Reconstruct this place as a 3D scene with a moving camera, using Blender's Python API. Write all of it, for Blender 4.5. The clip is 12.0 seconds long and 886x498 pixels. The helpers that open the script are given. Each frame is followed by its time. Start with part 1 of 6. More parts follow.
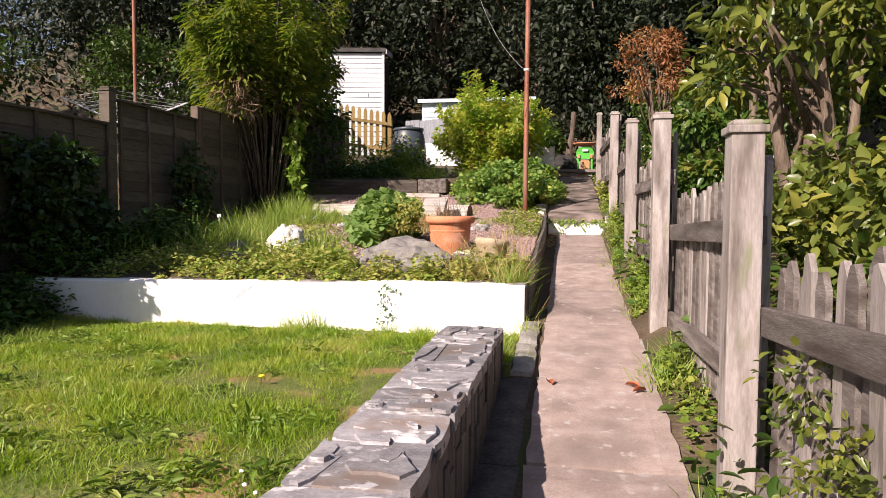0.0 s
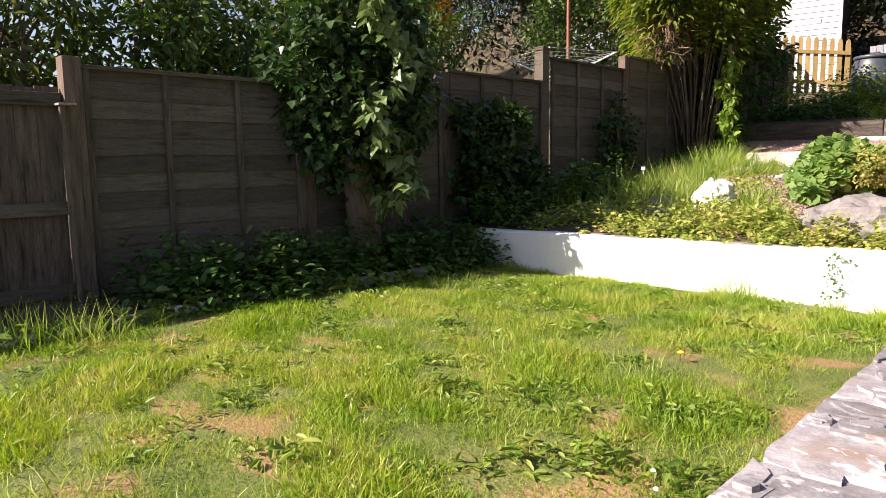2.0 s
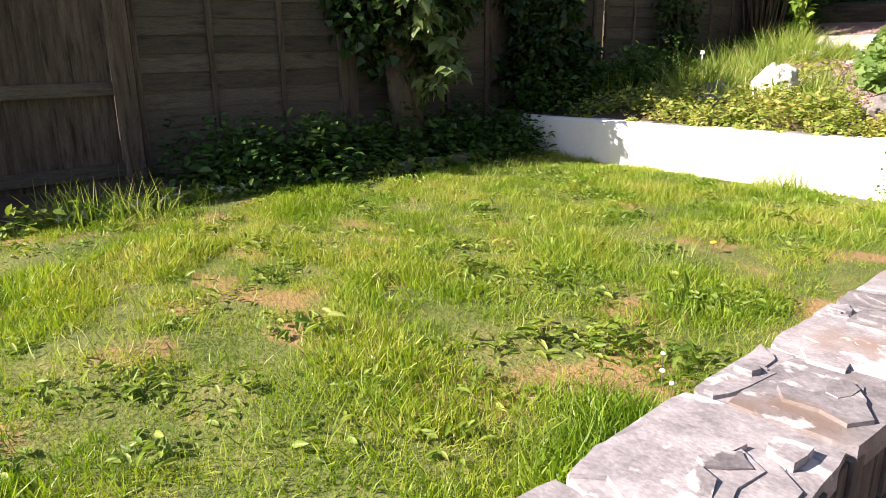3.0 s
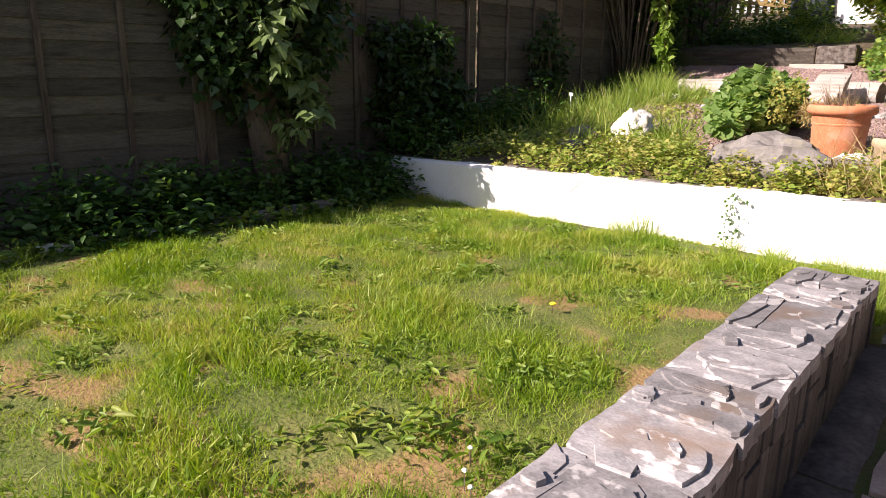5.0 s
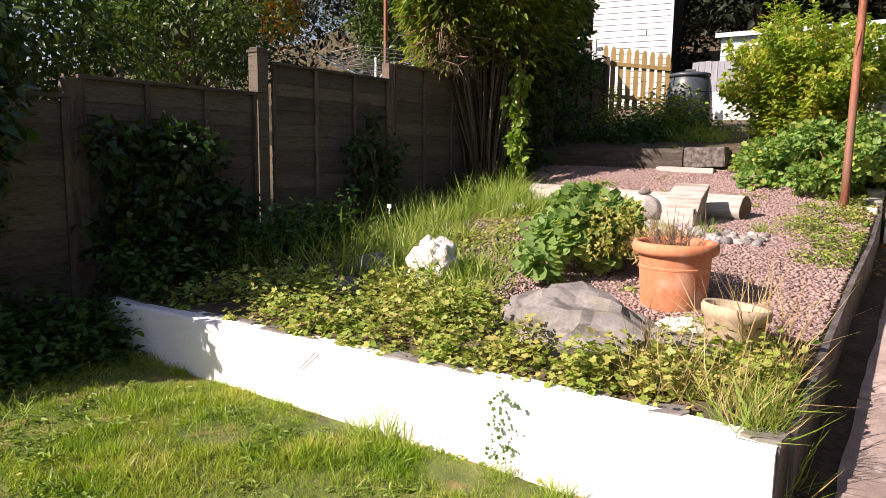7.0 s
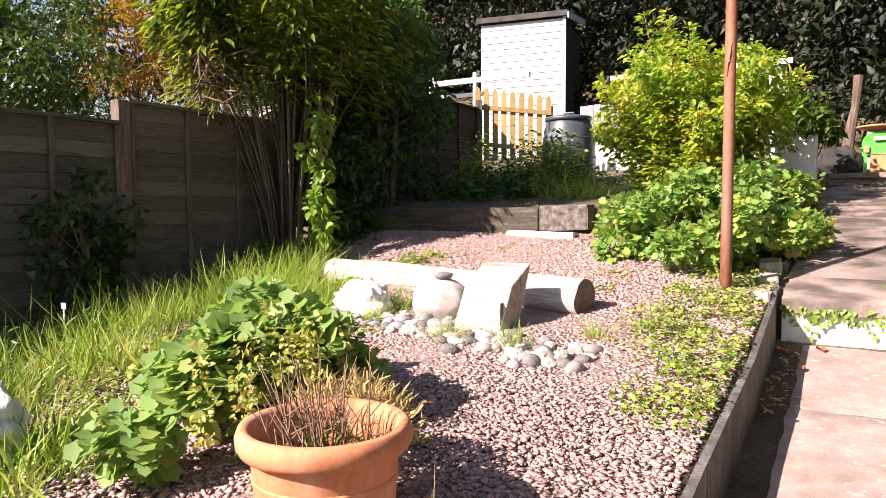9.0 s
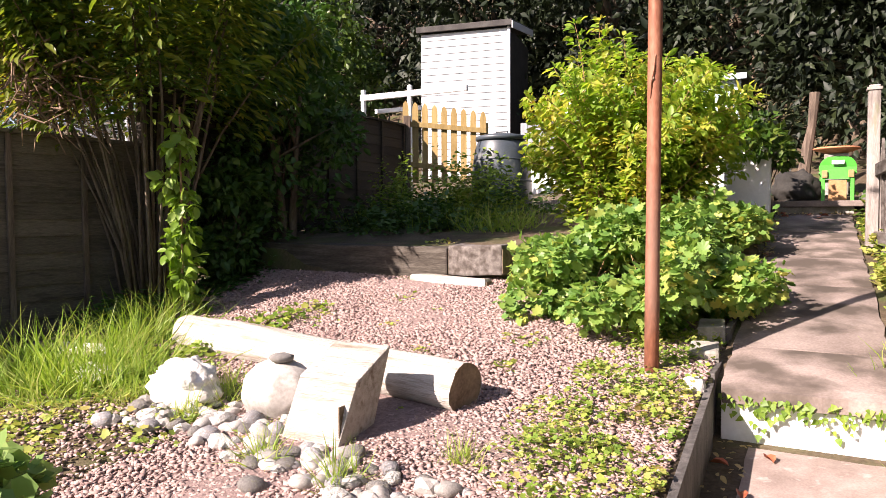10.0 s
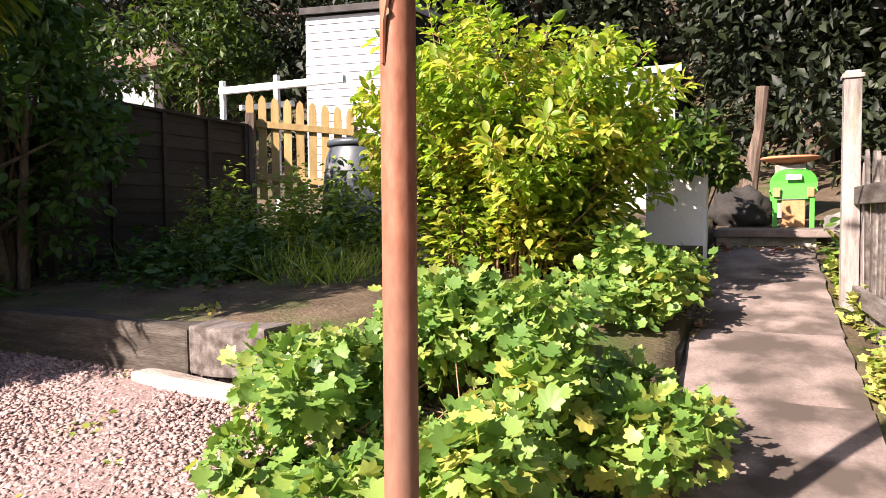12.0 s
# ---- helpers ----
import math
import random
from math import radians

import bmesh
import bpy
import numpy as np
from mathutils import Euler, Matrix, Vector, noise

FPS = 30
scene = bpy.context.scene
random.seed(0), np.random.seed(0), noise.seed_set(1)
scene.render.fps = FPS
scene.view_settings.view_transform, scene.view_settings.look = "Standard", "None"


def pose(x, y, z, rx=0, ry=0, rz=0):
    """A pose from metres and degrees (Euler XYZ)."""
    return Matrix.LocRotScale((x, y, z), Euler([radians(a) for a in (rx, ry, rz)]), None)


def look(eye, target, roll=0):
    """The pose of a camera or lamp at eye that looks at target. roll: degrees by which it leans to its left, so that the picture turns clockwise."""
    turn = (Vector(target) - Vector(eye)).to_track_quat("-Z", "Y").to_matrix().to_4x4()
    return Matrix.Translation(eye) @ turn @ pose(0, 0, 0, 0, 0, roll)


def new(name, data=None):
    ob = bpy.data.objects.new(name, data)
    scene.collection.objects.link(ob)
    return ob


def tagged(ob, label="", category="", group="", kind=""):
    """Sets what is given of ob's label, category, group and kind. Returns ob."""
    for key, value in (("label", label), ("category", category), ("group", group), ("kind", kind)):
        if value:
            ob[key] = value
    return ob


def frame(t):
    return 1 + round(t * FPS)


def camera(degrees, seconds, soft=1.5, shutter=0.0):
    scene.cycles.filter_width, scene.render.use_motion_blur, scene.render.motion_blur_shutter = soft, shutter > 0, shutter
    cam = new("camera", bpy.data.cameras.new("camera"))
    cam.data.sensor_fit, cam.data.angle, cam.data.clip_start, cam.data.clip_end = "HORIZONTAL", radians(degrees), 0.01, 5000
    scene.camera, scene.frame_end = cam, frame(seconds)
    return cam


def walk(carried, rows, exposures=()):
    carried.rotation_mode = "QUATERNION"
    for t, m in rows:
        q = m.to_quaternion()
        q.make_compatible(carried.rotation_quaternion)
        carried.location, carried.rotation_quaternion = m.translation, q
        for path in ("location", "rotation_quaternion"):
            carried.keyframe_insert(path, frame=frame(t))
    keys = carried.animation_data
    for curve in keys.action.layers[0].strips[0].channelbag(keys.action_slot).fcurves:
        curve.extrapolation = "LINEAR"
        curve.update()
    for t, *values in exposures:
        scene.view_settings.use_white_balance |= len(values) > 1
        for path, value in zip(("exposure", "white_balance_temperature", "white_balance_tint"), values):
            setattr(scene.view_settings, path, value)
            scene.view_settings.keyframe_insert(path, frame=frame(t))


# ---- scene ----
cam = camera(65.2, 12.0, soft=0.75)
PATH = [
    (0, (-0.075, 0.043, 1.468), (-0.428, 2.009, 1.365), 0.3),
    (0.5, (-0.109, 0.262, 1.572), (-0.622, 2.192, 1.468), 0.1),
    (1, (-0.167, 0.334, 1.647), (-0.94, 2.176, 1.556), -0.1),
    (1.5, (-0.219, 0.322, 1.621), (-1.338, 1.976, 1.515), -0.4),
    (2, (-0.177, 0.264, 1.549), (-1.562, 1.684, 1.296), -0.8),
    (2.5, (-0.124, 0.279, 1.53), (-1.591, 1.554, 1.058), -0.8),
    (2.7, (-0.113, 0.302, 1.524), (-1.579, 1.552, 0.987), -0.8),
    (4.3, (0.004, 0.401, 1.633), (-1.351, 1.744, 1.033), -0.1),
    (4.5, (0.017, 0.429, 1.654), (-1.312, 1.81, 1.081), 0.1),
    (5, (-0.001, 0.666, 1.677), (-1.262, 2.138, 1.18), 0.4),
    (5.5, (0.001, 1.161, 1.738), (-1.218, 2.69, 1.316), 0.5),
    (6, (-0.026, 1.685, 1.825), (-1.219, 3.246, 1.452), 0.6),
    (6.5, (-0.049, 2.239, 1.92), (-1.215, 3.832, 1.597), 0.7),
    (7, (-0.026, 2.849, 1.943), (-1.164, 4.471, 1.67), 0.8),
    (7.2, (-0.002, 3.128, 1.966), (-1.142, 4.751, 1.709), 0.6),
    (8.8, (0.051, 5.276, 2.042), (-0.982, 6.984, 1.918), -0.4),
    (9, (0.037, 5.543, 2.049), (-0.982, 7.26, 1.93), -0.3),
    (9.5, (0.005, 6.187, 2.169), (-0.975, 7.928, 2.066), -0.3),
    (10, (0.04, 6.822, 2.299), (-0.9, 8.584, 2.208), -0.3),
    (10.5, (0.031, 7.457, 2.381), (-0.872, 9.239, 2.289), -0.3),
    (11, (0.011, 8.074, 2.474), (-0.854, 9.875, 2.38), -0.3),
    (11.5, (0.005, 8.683, 2.569), (-0.835, 10.496, 2.475), -0.5),
    (12, (-0.033, 9.317, 2.61), (-0.851, 11.14, 2.515), -0.5),
]
walk(cam, [(t, look(eye, target, roll)) for t, eye, target, roll in PATH],
     exposures=[(0.0, 0.74, 6850, 26), (1.0, 0.8, 6850, 26), (1.5, 0.96, 6850, 26), (2.5, 1.42, 6850, 26), (4.5, 0.98, 6850, 26), (5.5, 0.95, 6850, 26), (7.0, 0.9, 6850, 26), (9.0, 1.55, 6850, 26), (10.5, 1.46, 6850, 26), (12.0, 1.62, 6850, 26)])

# ---- world and sun ----
SUN_EL, SUN_DIR = 34.5, Vector((-0.51, -0.86, 0)).normalized()
world = bpy.data.worlds.new("world")
scene.world = world
world.use_nodes = True
wn = world.node_tree
sky = wn.nodes.new("ShaderNodeTexSky")
sky.sky_type = "NISHITA"
sky.sun_disc = False
sky.sun_elevation = radians(SUN_EL)
sky.sun_rotation = math.atan2(SUN_DIR.x, SUN_DIR.y)
wn.links.new(sky.outputs[0], wn.nodes["Background"].inputs[0])
wn.nodes["Background"].inputs[1].default_value = 0.068
sun = new("sun", bpy.data.lights.new("sun", "SUN"))
sun.data.energy, sun.data.angle, sun.data.color = 5.0, radians(0.53), (1.0, 0.94, 0.83)
sun_at = SUN_DIR * 30 + Vector((0, 0, 30 * math.tan(radians(SUN_EL))))
sun.matrix_world = look(sun_at, (0, 0, 0))

RNG = np.random.default_rng(11)


# ---- materials ----
def nodes_of(name):
    m = bpy.data.materials.new(name)
    m.use_nodes = True
    t = m.node_tree
    return m, t.nodes, t.links, t.nodes["Principled BSDF"]


def ramp_node(n, cols):
    r = n.new("ShaderNodeValToRGB")
    els = r.color_ramp.elements
    while len(els) < len(cols):
        els.new(0.5)
    for i, c in enumerate(cols):
        els[i].position = i / max(1, len(cols) - 1)
        els[i].color = (*c, 1)
    return r


def rough_mat(name, cols, scale=6, fine=60, rough=0.85, bump=0.3, stretch=(1, 1, 1), metal=0.0, spread=0.35,
              stain=None, stain_scale=1.2, stain_at=(0.5, 0.7), dist=0.01, obj_var=0.0, spec=0.3, lichen=None, lichen_scale=5, lichen_at=(0.58, 0.63)):
    """Colours through two scales of noise, an optional stain of its own shape, fine relief."""
    m, n, l, p = nodes_of(name)
    tc = n.new("ShaderNodeTexCoord")
    mp = n.new("ShaderNodeMapping")
    mp.inputs["Scale"].default_value = stretch
    oi = n.new("ShaderNodeObjectInfo")
    add = n.new("ShaderNodeVectorMath")
    add.operation = "MULTIPLY_ADD"
    l.new(oi.outputs["Random"], add.inputs[0])
    add.inputs[1].default_value = (13, 17, 19)
    l.new(tc.outputs["Object"], add.inputs[2])
    l.new(add.outputs[0], mp.inputs["Vector"])
    a = n.new("ShaderNodeTexNoise")
    a.inputs["Scale"].default_value, a.inputs["Detail"].default_value = scale, 5
    b = n.new("ShaderNodeTexNoise")
    b.inputs["Scale"].default_value, b.inputs["Detail"].default_value = fine, 4
    for q in (a, b):
        l.new(mp.outputs[0], q.inputs["Vector"])
    mx = n.new("ShaderNodeMix")
    mx.inputs["Factor"].default_value = 0.4
    l.new(a.outputs["Fac"], mx.inputs[2]), l.new(b.outputs["Fac"], mx.inputs[3])
    mr = n.new("ShaderNodeMapRange")
    mr.inputs["From Min"].default_value, mr.inputs["From Max"].default_value = 0.5 - spread / 2, 0.5 + spread / 2
    l.new(mx.outputs[0], mr.inputs["Value"])
    r = ramp_node(n, cols)
    l.new(mr.outputs[0], r.inputs[0])
    out = r.outputs[0]
    for tone, tone_scale, tone_at in ((stain, stain_scale, stain_at), (lichen, lichen_scale, lichen_at)):
        if not tone:
            continue
        c = n.new("ShaderNodeTexNoise")
        c.inputs["Scale"].default_value, c.inputs["Detail"].default_value = tone_scale, 6
        l.new(mp.outputs[0], c.inputs["Vector"])
        sr = n.new("ShaderNodeMapRange")
        sr.inputs["From Min"].default_value, sr.inputs["From Max"].default_value = tone_at
        l.new(c.outputs["Fac"], sr.inputs["Value"])
        sm = n.new("ShaderNodeMix")
        sm.data_type = "RGBA"
        l.new(sr.outputs[0], sm.inputs["Factor"]), l.new(out, sm.inputs[6])
        sm.inputs[7].default_value = (*tone, 1)
        out = sm.outputs[2]
    if obj_var:
        hv = n.new("ShaderNodeHueSaturation")
        vr = n.new("ShaderNodeMapRange")
        vr.inputs["To Min"].default_value, vr.inputs["To Max"].default_value = 1 - obj_var, 1 + obj_var
        l.new(oi.outputs["Random"], vr.inputs["Value"]), l.new(vr.outputs[0], hv.inputs["Value"])
        l.new(out, hv.inputs["Color"])
        out = hv.outputs[0]
    l.new(out, p.inputs["Base Color"])
    bm = n.new("ShaderNodeBump")
    bm.inputs["Strength"].default_value, bm.inputs["Distance"].default_value = bump, dist
    l.new(mx.outputs[0], bm.inputs["Height"]), l.new(bm.outputs[0], p.inputs["Normal"])
    p.inputs["Roughness"].default_value, p.inputs["Metallic"].default_value = rough, metal
    p.inputs["Specular IOR Level"].default_value = spec
    return m


def leaf_mat(name, cols, rough=0.45, through_light=0.35, patch=0.6):
    """Leaves: each its own tone, tones drifting over the plant, light passing through."""
    m, n, l, p = nodes_of(name)
    g = n.new("ShaderNodeNewGeometry")
    tc = n.new("ShaderNodeTexCoord")
    a = n.new("ShaderNodeTexNoise")
    a.inputs["Scale"].default_value = 2.2
    l.new(tc.outputs["Object"], a.inputs["Vector"])
    mr = n.new("ShaderNodeMapRange")
    mr.inputs["From Min"].default_value, mr.inputs["From Max"].default_value = 0.3, 0.7
    l.new(a.outputs["Fac"], mr.inputs["Value"])
    mx = n.new("ShaderNodeMix")
    mx.inputs["Factor"].default_value = patch
    l.new(mr.outputs[0], mx.inputs[2]), l.new(g.outputs["Random Per Island"], mx.inputs[3])
    r = ramp_node(n, cols)
    l.new(mx.outputs[0], r.inputs[0])
    l.new(r.outputs[0], p.inputs["Base Color"])
    p.inputs["Roughness"].default_value = rough
    p.inputs["Specular IOR Level"].default_value = 0.4
    tr = n.new("ShaderNodeBsdfTranslucent")
    hv = n.new("ShaderNodeHueSaturation")
    hv.inputs["Saturation"].default_value, hv.inputs["Value"].default_value = 1.1, 1.3
    l.new(r.outputs[0], hv.inputs["Color"]), l.new(hv.outputs[0], tr.inputs["Color"])
    ms = n.new("ShaderNodeMixShader")
    ms.inputs[0].default_value = through_light
    l.new(p.outputs[0], ms.inputs[1]), l.new(tr.outputs[0], ms.inputs[2])
    l.new(ms.outputs[0], n["Material Output"].inputs[0])
    return m


M_SOIL = rough_mat("soil", [(0.035, 0.024, 0.015), (0.09, 0.065, 0.04), (0.16, 0.12, 0.08)], 3, 40, bump=0.8, dist=0.03,
                   stain=(0.06, 0.085, 0.02), stain_scale=2.0)
M_TURF = rough_mat("turf_soil", [(0.06, 0.09, 0.018), (0.12, 0.15, 0.035), (0.2, 0.19, 0.065)], 4, 60, bump=0.9, dist=0.03,
                   stain=(0.3, 0.19, 0.09), stain_scale=2.2, stain_at=(0.54, 0.62))
M_CONC = rough_mat("concrete", [(0.25, 0.19, 0.165), (0.33, 0.258, 0.228), (0.41, 0.335, 0.3)], 9, 90, bump=0.45, dist=0.006,
                   stain=(0.18, 0.14, 0.12), stain_scale=2.2, stain_at=(0.5, 0.78), obj_var=0.12, lichen=(0.4, 0.36, 0.33), lichen_scale=14, lichen_at=(0.6, 0.7))
# upper path: dirt, and the shrubs' dappled shade, both mottled into the colour
M_CONC_OLD = rough_mat("dirty_shaded_concrete", [(0.16, 0.125, 0.108), (0.24, 0.19, 0.168), (0.32, 0.262, 0.235)], 4, 70, bump=0.4, dist=0.006,
                       stain=(0.085, 0.068, 0.056), stain_scale=3.4, stain_at=(0.42, 0.62), obj_var=0.1)
M_CONC_GREY = rough_mat("grey_concrete", [(0.2, 0.18, 0.16), (0.33, 0.31, 0.28), (0.45, 0.43, 0.39)], 5, 60, bump=0.5, dist=0.008,
                        stain=(0.1, 0.1, 0.06), stain_scale=3)
M_WHITE = rough_mat("white_masonry_paint", [(0.74, 0.73, 0.71), (0.8, 0.79, 0.78), (0.84, 0.83, 0.82)], 3, 40, bump=0.4, dist=0.012,
                    stain=(0.42, 0.4, 0.34), stain_scale=3.2, stain_at=(0.66, 0.82))
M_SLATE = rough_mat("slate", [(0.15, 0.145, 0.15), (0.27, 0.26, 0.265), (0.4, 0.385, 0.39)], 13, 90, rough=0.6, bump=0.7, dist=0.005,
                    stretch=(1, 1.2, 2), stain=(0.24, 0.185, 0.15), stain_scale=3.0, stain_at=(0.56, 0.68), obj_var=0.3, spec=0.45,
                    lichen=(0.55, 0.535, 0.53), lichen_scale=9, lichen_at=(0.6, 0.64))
# far darker than M_SLATE: shade on faces turned from the sun is painted in
M_SHADE_DARK = rough_mat("shade_darkened", [(0.035, 0.032, 0.03), (0.085, 0.078, 0.074), (0.15, 0.138, 0.13)], 6, 40, rough=0.7, bump=1.0,
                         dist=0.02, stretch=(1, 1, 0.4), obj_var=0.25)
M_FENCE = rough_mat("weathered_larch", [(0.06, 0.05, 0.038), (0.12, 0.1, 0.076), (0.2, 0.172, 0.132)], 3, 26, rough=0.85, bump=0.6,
                    dist=0.006, stretch=(1, 1, 9), stain=(0.045, 0.034, 0.026), stain_scale=3, stain_at=(0.5, 0.72), obj_var=0.28)
# darker copy of M_FENCE: shade over the upper panels is put into the colour
M_FENCE_DARK = rough_mat("shaded_boards", [(0.022, 0.016, 0.012), (0.045, 0.034, 0.025), (0.08, 0.062, 0.046)], 3, 26, rough=0.8, bump=0.5,
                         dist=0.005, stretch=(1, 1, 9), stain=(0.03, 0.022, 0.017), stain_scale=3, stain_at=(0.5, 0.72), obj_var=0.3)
M_FENCE_V = rough_mat("feather_edge_wood", [(0.07, 0.05, 0.037), (0.125, 0.092, 0.07), (0.19, 0.145, 0.112)], 3, 26, rough=0.85, bump=0.5,
                      dist=0.005, stretch=(9, 9, 1), stain=(0.04, 0.028, 0.022), stain_scale=4, stain_at=(0.55, 0.72), obj_var=0.2)
M_POST = rough_mat("silvered_softwood", [(0.2, 0.172, 0.155), (0.295, 0.262, 0.24), (0.39, 0.355, 0.335)], 3, 30, rough=0.8, bump=0.7,
                   dist=0.006, stretch=(5, 5, 0.9), stain=(0.1, 0.08, 0.066), stain_scale=2.5, stain_at=(0.52, 0.72), obj_var=0.2,
                   lichen=(0.2, 0.205, 0.13), lichen_scale=3.5, lichen_at=(0.6, 0.75))
M_RAIL = rough_mat("silvered_rail", [(0.07, 0.06, 0.053), (0.145, 0.125, 0.112), (0.25, 0.225, 0.205)], 3, 30, rough=0.85, bump=0.7,
                   dist=0.006, stretch=(7, 0.8, 7), stain=(0.06, 0.046, 0.037), stain_scale=2.5, stain_at=(0.48, 0.7), obj_var=0.3)
M_NEWWOOD = rough_mat("treated_pine", [(0.25, 0.165, 0.055), (0.33, 0.23, 0.09), (0.41, 0.3, 0.13)], 3, 30, rough=0.7, bump=0.3,
                      dist=0.004, stretch=(6, 6, 0.8), obj_var=0.12)
M_TERRA = rough_mat("terracotta", [(0.42, 0.15, 0.07), (0.56, 0.22, 0.11), (0.64, 0.29, 0.17)], 5, 50, rough=0.75, bump=0.2, dist=0.004,
                    stain=(0.62, 0.42, 0.32), stain_scale=4, stain_at=(0.6, 0.8))
M_RUST = rough_mat("rusted_steel", [(0.13, 0.05, 0.03), (0.25, 0.095, 0.055), (0.36, 0.16, 0.1)], 4, 60, rough=0.6, bump=0.35,
                   dist=0.003, stretch=(1, 1, 0.35), metal=0.15, stain=(0.2, 0.13, 0.1), stain_scale=3)
M_BIN = rough_mat("dark_plastic", [(0.035, 0.045, 0.055), (0.05, 0.062, 0.075), (0.07, 0.085, 0.1)], 4, 60, rough=0.42, bump=0.1, dist=0.003,
                  stain=(0.2, 0.2, 0.18), stain_scale=5, stain_at=(0.6, 0.8), spec=0.5)
M_STONE_W = rough_mat("white_quartz", [(0.5, 0.46, 0.4), (0.7, 0.68, 0.64), (0.82, 0.8, 0.78)], 5, 30, bump=0.9, dist=0.03,
                      stain=(0.36, 0.33, 0.24), stain_scale=5, stain_at=(0.55, 0.7))
M_STONE_G = rough_mat("grey_stone", [(0.115, 0.107, 0.1), (0.185, 0.173, 0.162), (0.265, 0.25, 0.235)], 7, 45, bump=0.8, dist=0.012,
                      stain=(0.2, 0.19, 0.13), stain_scale=4, stain_at=(0.55, 0.7))
M_PEBBLE = rough_mat("pebble", [(0.22, 0.2, 0.18), (0.34, 0.315, 0.29), (0.46, 0.435, 0.41)], 9, 50, rough=0.7, bump=0.25, dist=0.004, obj_var=0.3)
M_LOGW = rough_mat("bleached_log", [(0.27, 0.24, 0.2), (0.43, 0.4, 0.36), (0.53, 0.505, 0.465)], 4, 30, bump=1.0, dist=0.02,
                   stretch=(0.6, 7, 7), stain=(0.2, 0.155, 0.11), stain_scale=2.5, stain_at=(0.58, 0.72))
M_LOGEND = rough_mat("log_end_grain", [(0.09, 0.065, 0.04), (0.17, 0.13, 0.09), (0.26, 0.2, 0.14)], 9, 60, bump=0.7, dist=0.01)
# sleeper wood with the terrace's deep shade put into its colour
M_LOGD = rough_mat("shaded_sleeper", [(0.028, 0.022, 0.017), (0.06, 0.05, 0.04), (0.12, 0.105, 0.088)], 4, 30, bump=0.9, dist=0.01, stretch=(0.6, 6, 6))
M_BARK = rough_mat("bark", [(0.07, 0.05, 0.035), (0.14, 0.105, 0.075), (0.22, 0.17, 0.125)], 6, 40, bump=0.9, dist=0.02, stretch=(2, 2, 0.5))
M_STEM = rough_mat("dry_stem", [(0.2, 0.11, 0.06), (0.34, 0.2, 0.11), (0.5, 0.34, 0.2)], 6, 40, bump=0.4, dist=0.005)
M_DEAD = rough_mat("dead_vine", [(0.1, 0.065, 0.042), (0.2, 0.13, 0.085), (0.32, 0.22, 0.15)], 6, 40, bump=0.4, dist=0.005)
M_CLAD = rough_mat("white_cladding", [(0.46, 0.48, 0.5), (0.52, 0.53, 0.55), (0.57, 0.58, 0.6)], 2, 20, rough=0.5, bump=0.1, dist=0.004)
M_FELT = rough_mat("roof_felt", [(0.035, 0.032, 0.032), (0.06, 0.055, 0.052), (0.09, 0.085, 0.08)], 6, 70, bump=0.5, dist=0.006)
M_BLUE = rough_mat("pale_blue_boards", [(0.42, 0.52, 0.58), (0.5, 0.6, 0.66), (0.58, 0.67, 0.72)], 3, 30, bump=0.2, dist=0.004)
M_GREYB = rough_mat("grey_boards", [(0.2, 0.21, 0.23), (0.27, 0.28, 0.3), (0.34, 0.35, 0.37)], 3, 30, bump=0.3, dist=0.004, stretch=(6, 6, 1))
M_GREEN = rough_mat("green_plastic", [(0.05, 0.36, 0.04), (0.065, 0.43, 0.05), (0.09, 0.5, 0.07)], 3, 30, rough=0.4, bump=0.05, spec=0.5)
M_BROWNP = rough_mat("brown_board", [(0.3, 0.16, 0.07), (0.4, 0.22, 0.1), (0.47, 0.28, 0.14)], 4, 30, bump=0.2, dist=0.004)
M_TILE = rough_mat("roof_tiles", [(0.1, 0.06, 0.045), (0.17, 0.11, 0.085), (0.24, 0.17, 0.14)], 8, 50, bump=0.7, dist=0.02)
M_METALW = rough_mat("white_coated_metal", [(0.62, 0.63, 0.64), (0.7, 0.71, 0.72), (0.76, 0.77, 0.78)], 4, 40, rough=0.4, bump=0.05)
M_WIRE = rough_mat("grey_wire", [(0.25, 0.25, 0.25), (0.35, 0.35, 0.35), (0.45, 0.45, 0.45)], 9, 60, rough=0.5, bump=0.05)
M_DARKSHADE = rough_mat("dark_and_shaded", [(0.018, 0.017, 0.015), (0.03, 0.028, 0.025), (0.045, 0.04, 0.035)], 4, 40, bump=0.4)
M_RED = rough_mat("red_fallen_leaf", [(0.3, 0.06, 0.03), (0.42, 0.12, 0.06), (0.5, 0.2, 0.1)], 9, 60, rough=0.6, bump=0.2, obj_var=0.3)
M_YELLOWF = rough_mat("yellow_petals", [(0.75, 0.5, 0.02), (0.85, 0.62, 0.03), (0.9, 0.7, 0.06)], 9, 60, rough=0.6, bump=0.1)
M_WHITEF = rough_mat("white_petals", [(0.75, 0.75, 0.72), (0.82, 0.82, 0.8), (0.86, 0.86, 0.84)], 9, 60, rough=0.6, bump=0.1)

def gravel_mat():
    m = leaf_mat("purple_gravel", [(0.2, 0.13, 0.12), (0.28, 0.19, 0.172), (0.35, 0.243, 0.22), (0.41, 0.3, 0.272), (0.31, 0.245, 0.225)], 0.75, 0.0, 0.85)
    return m


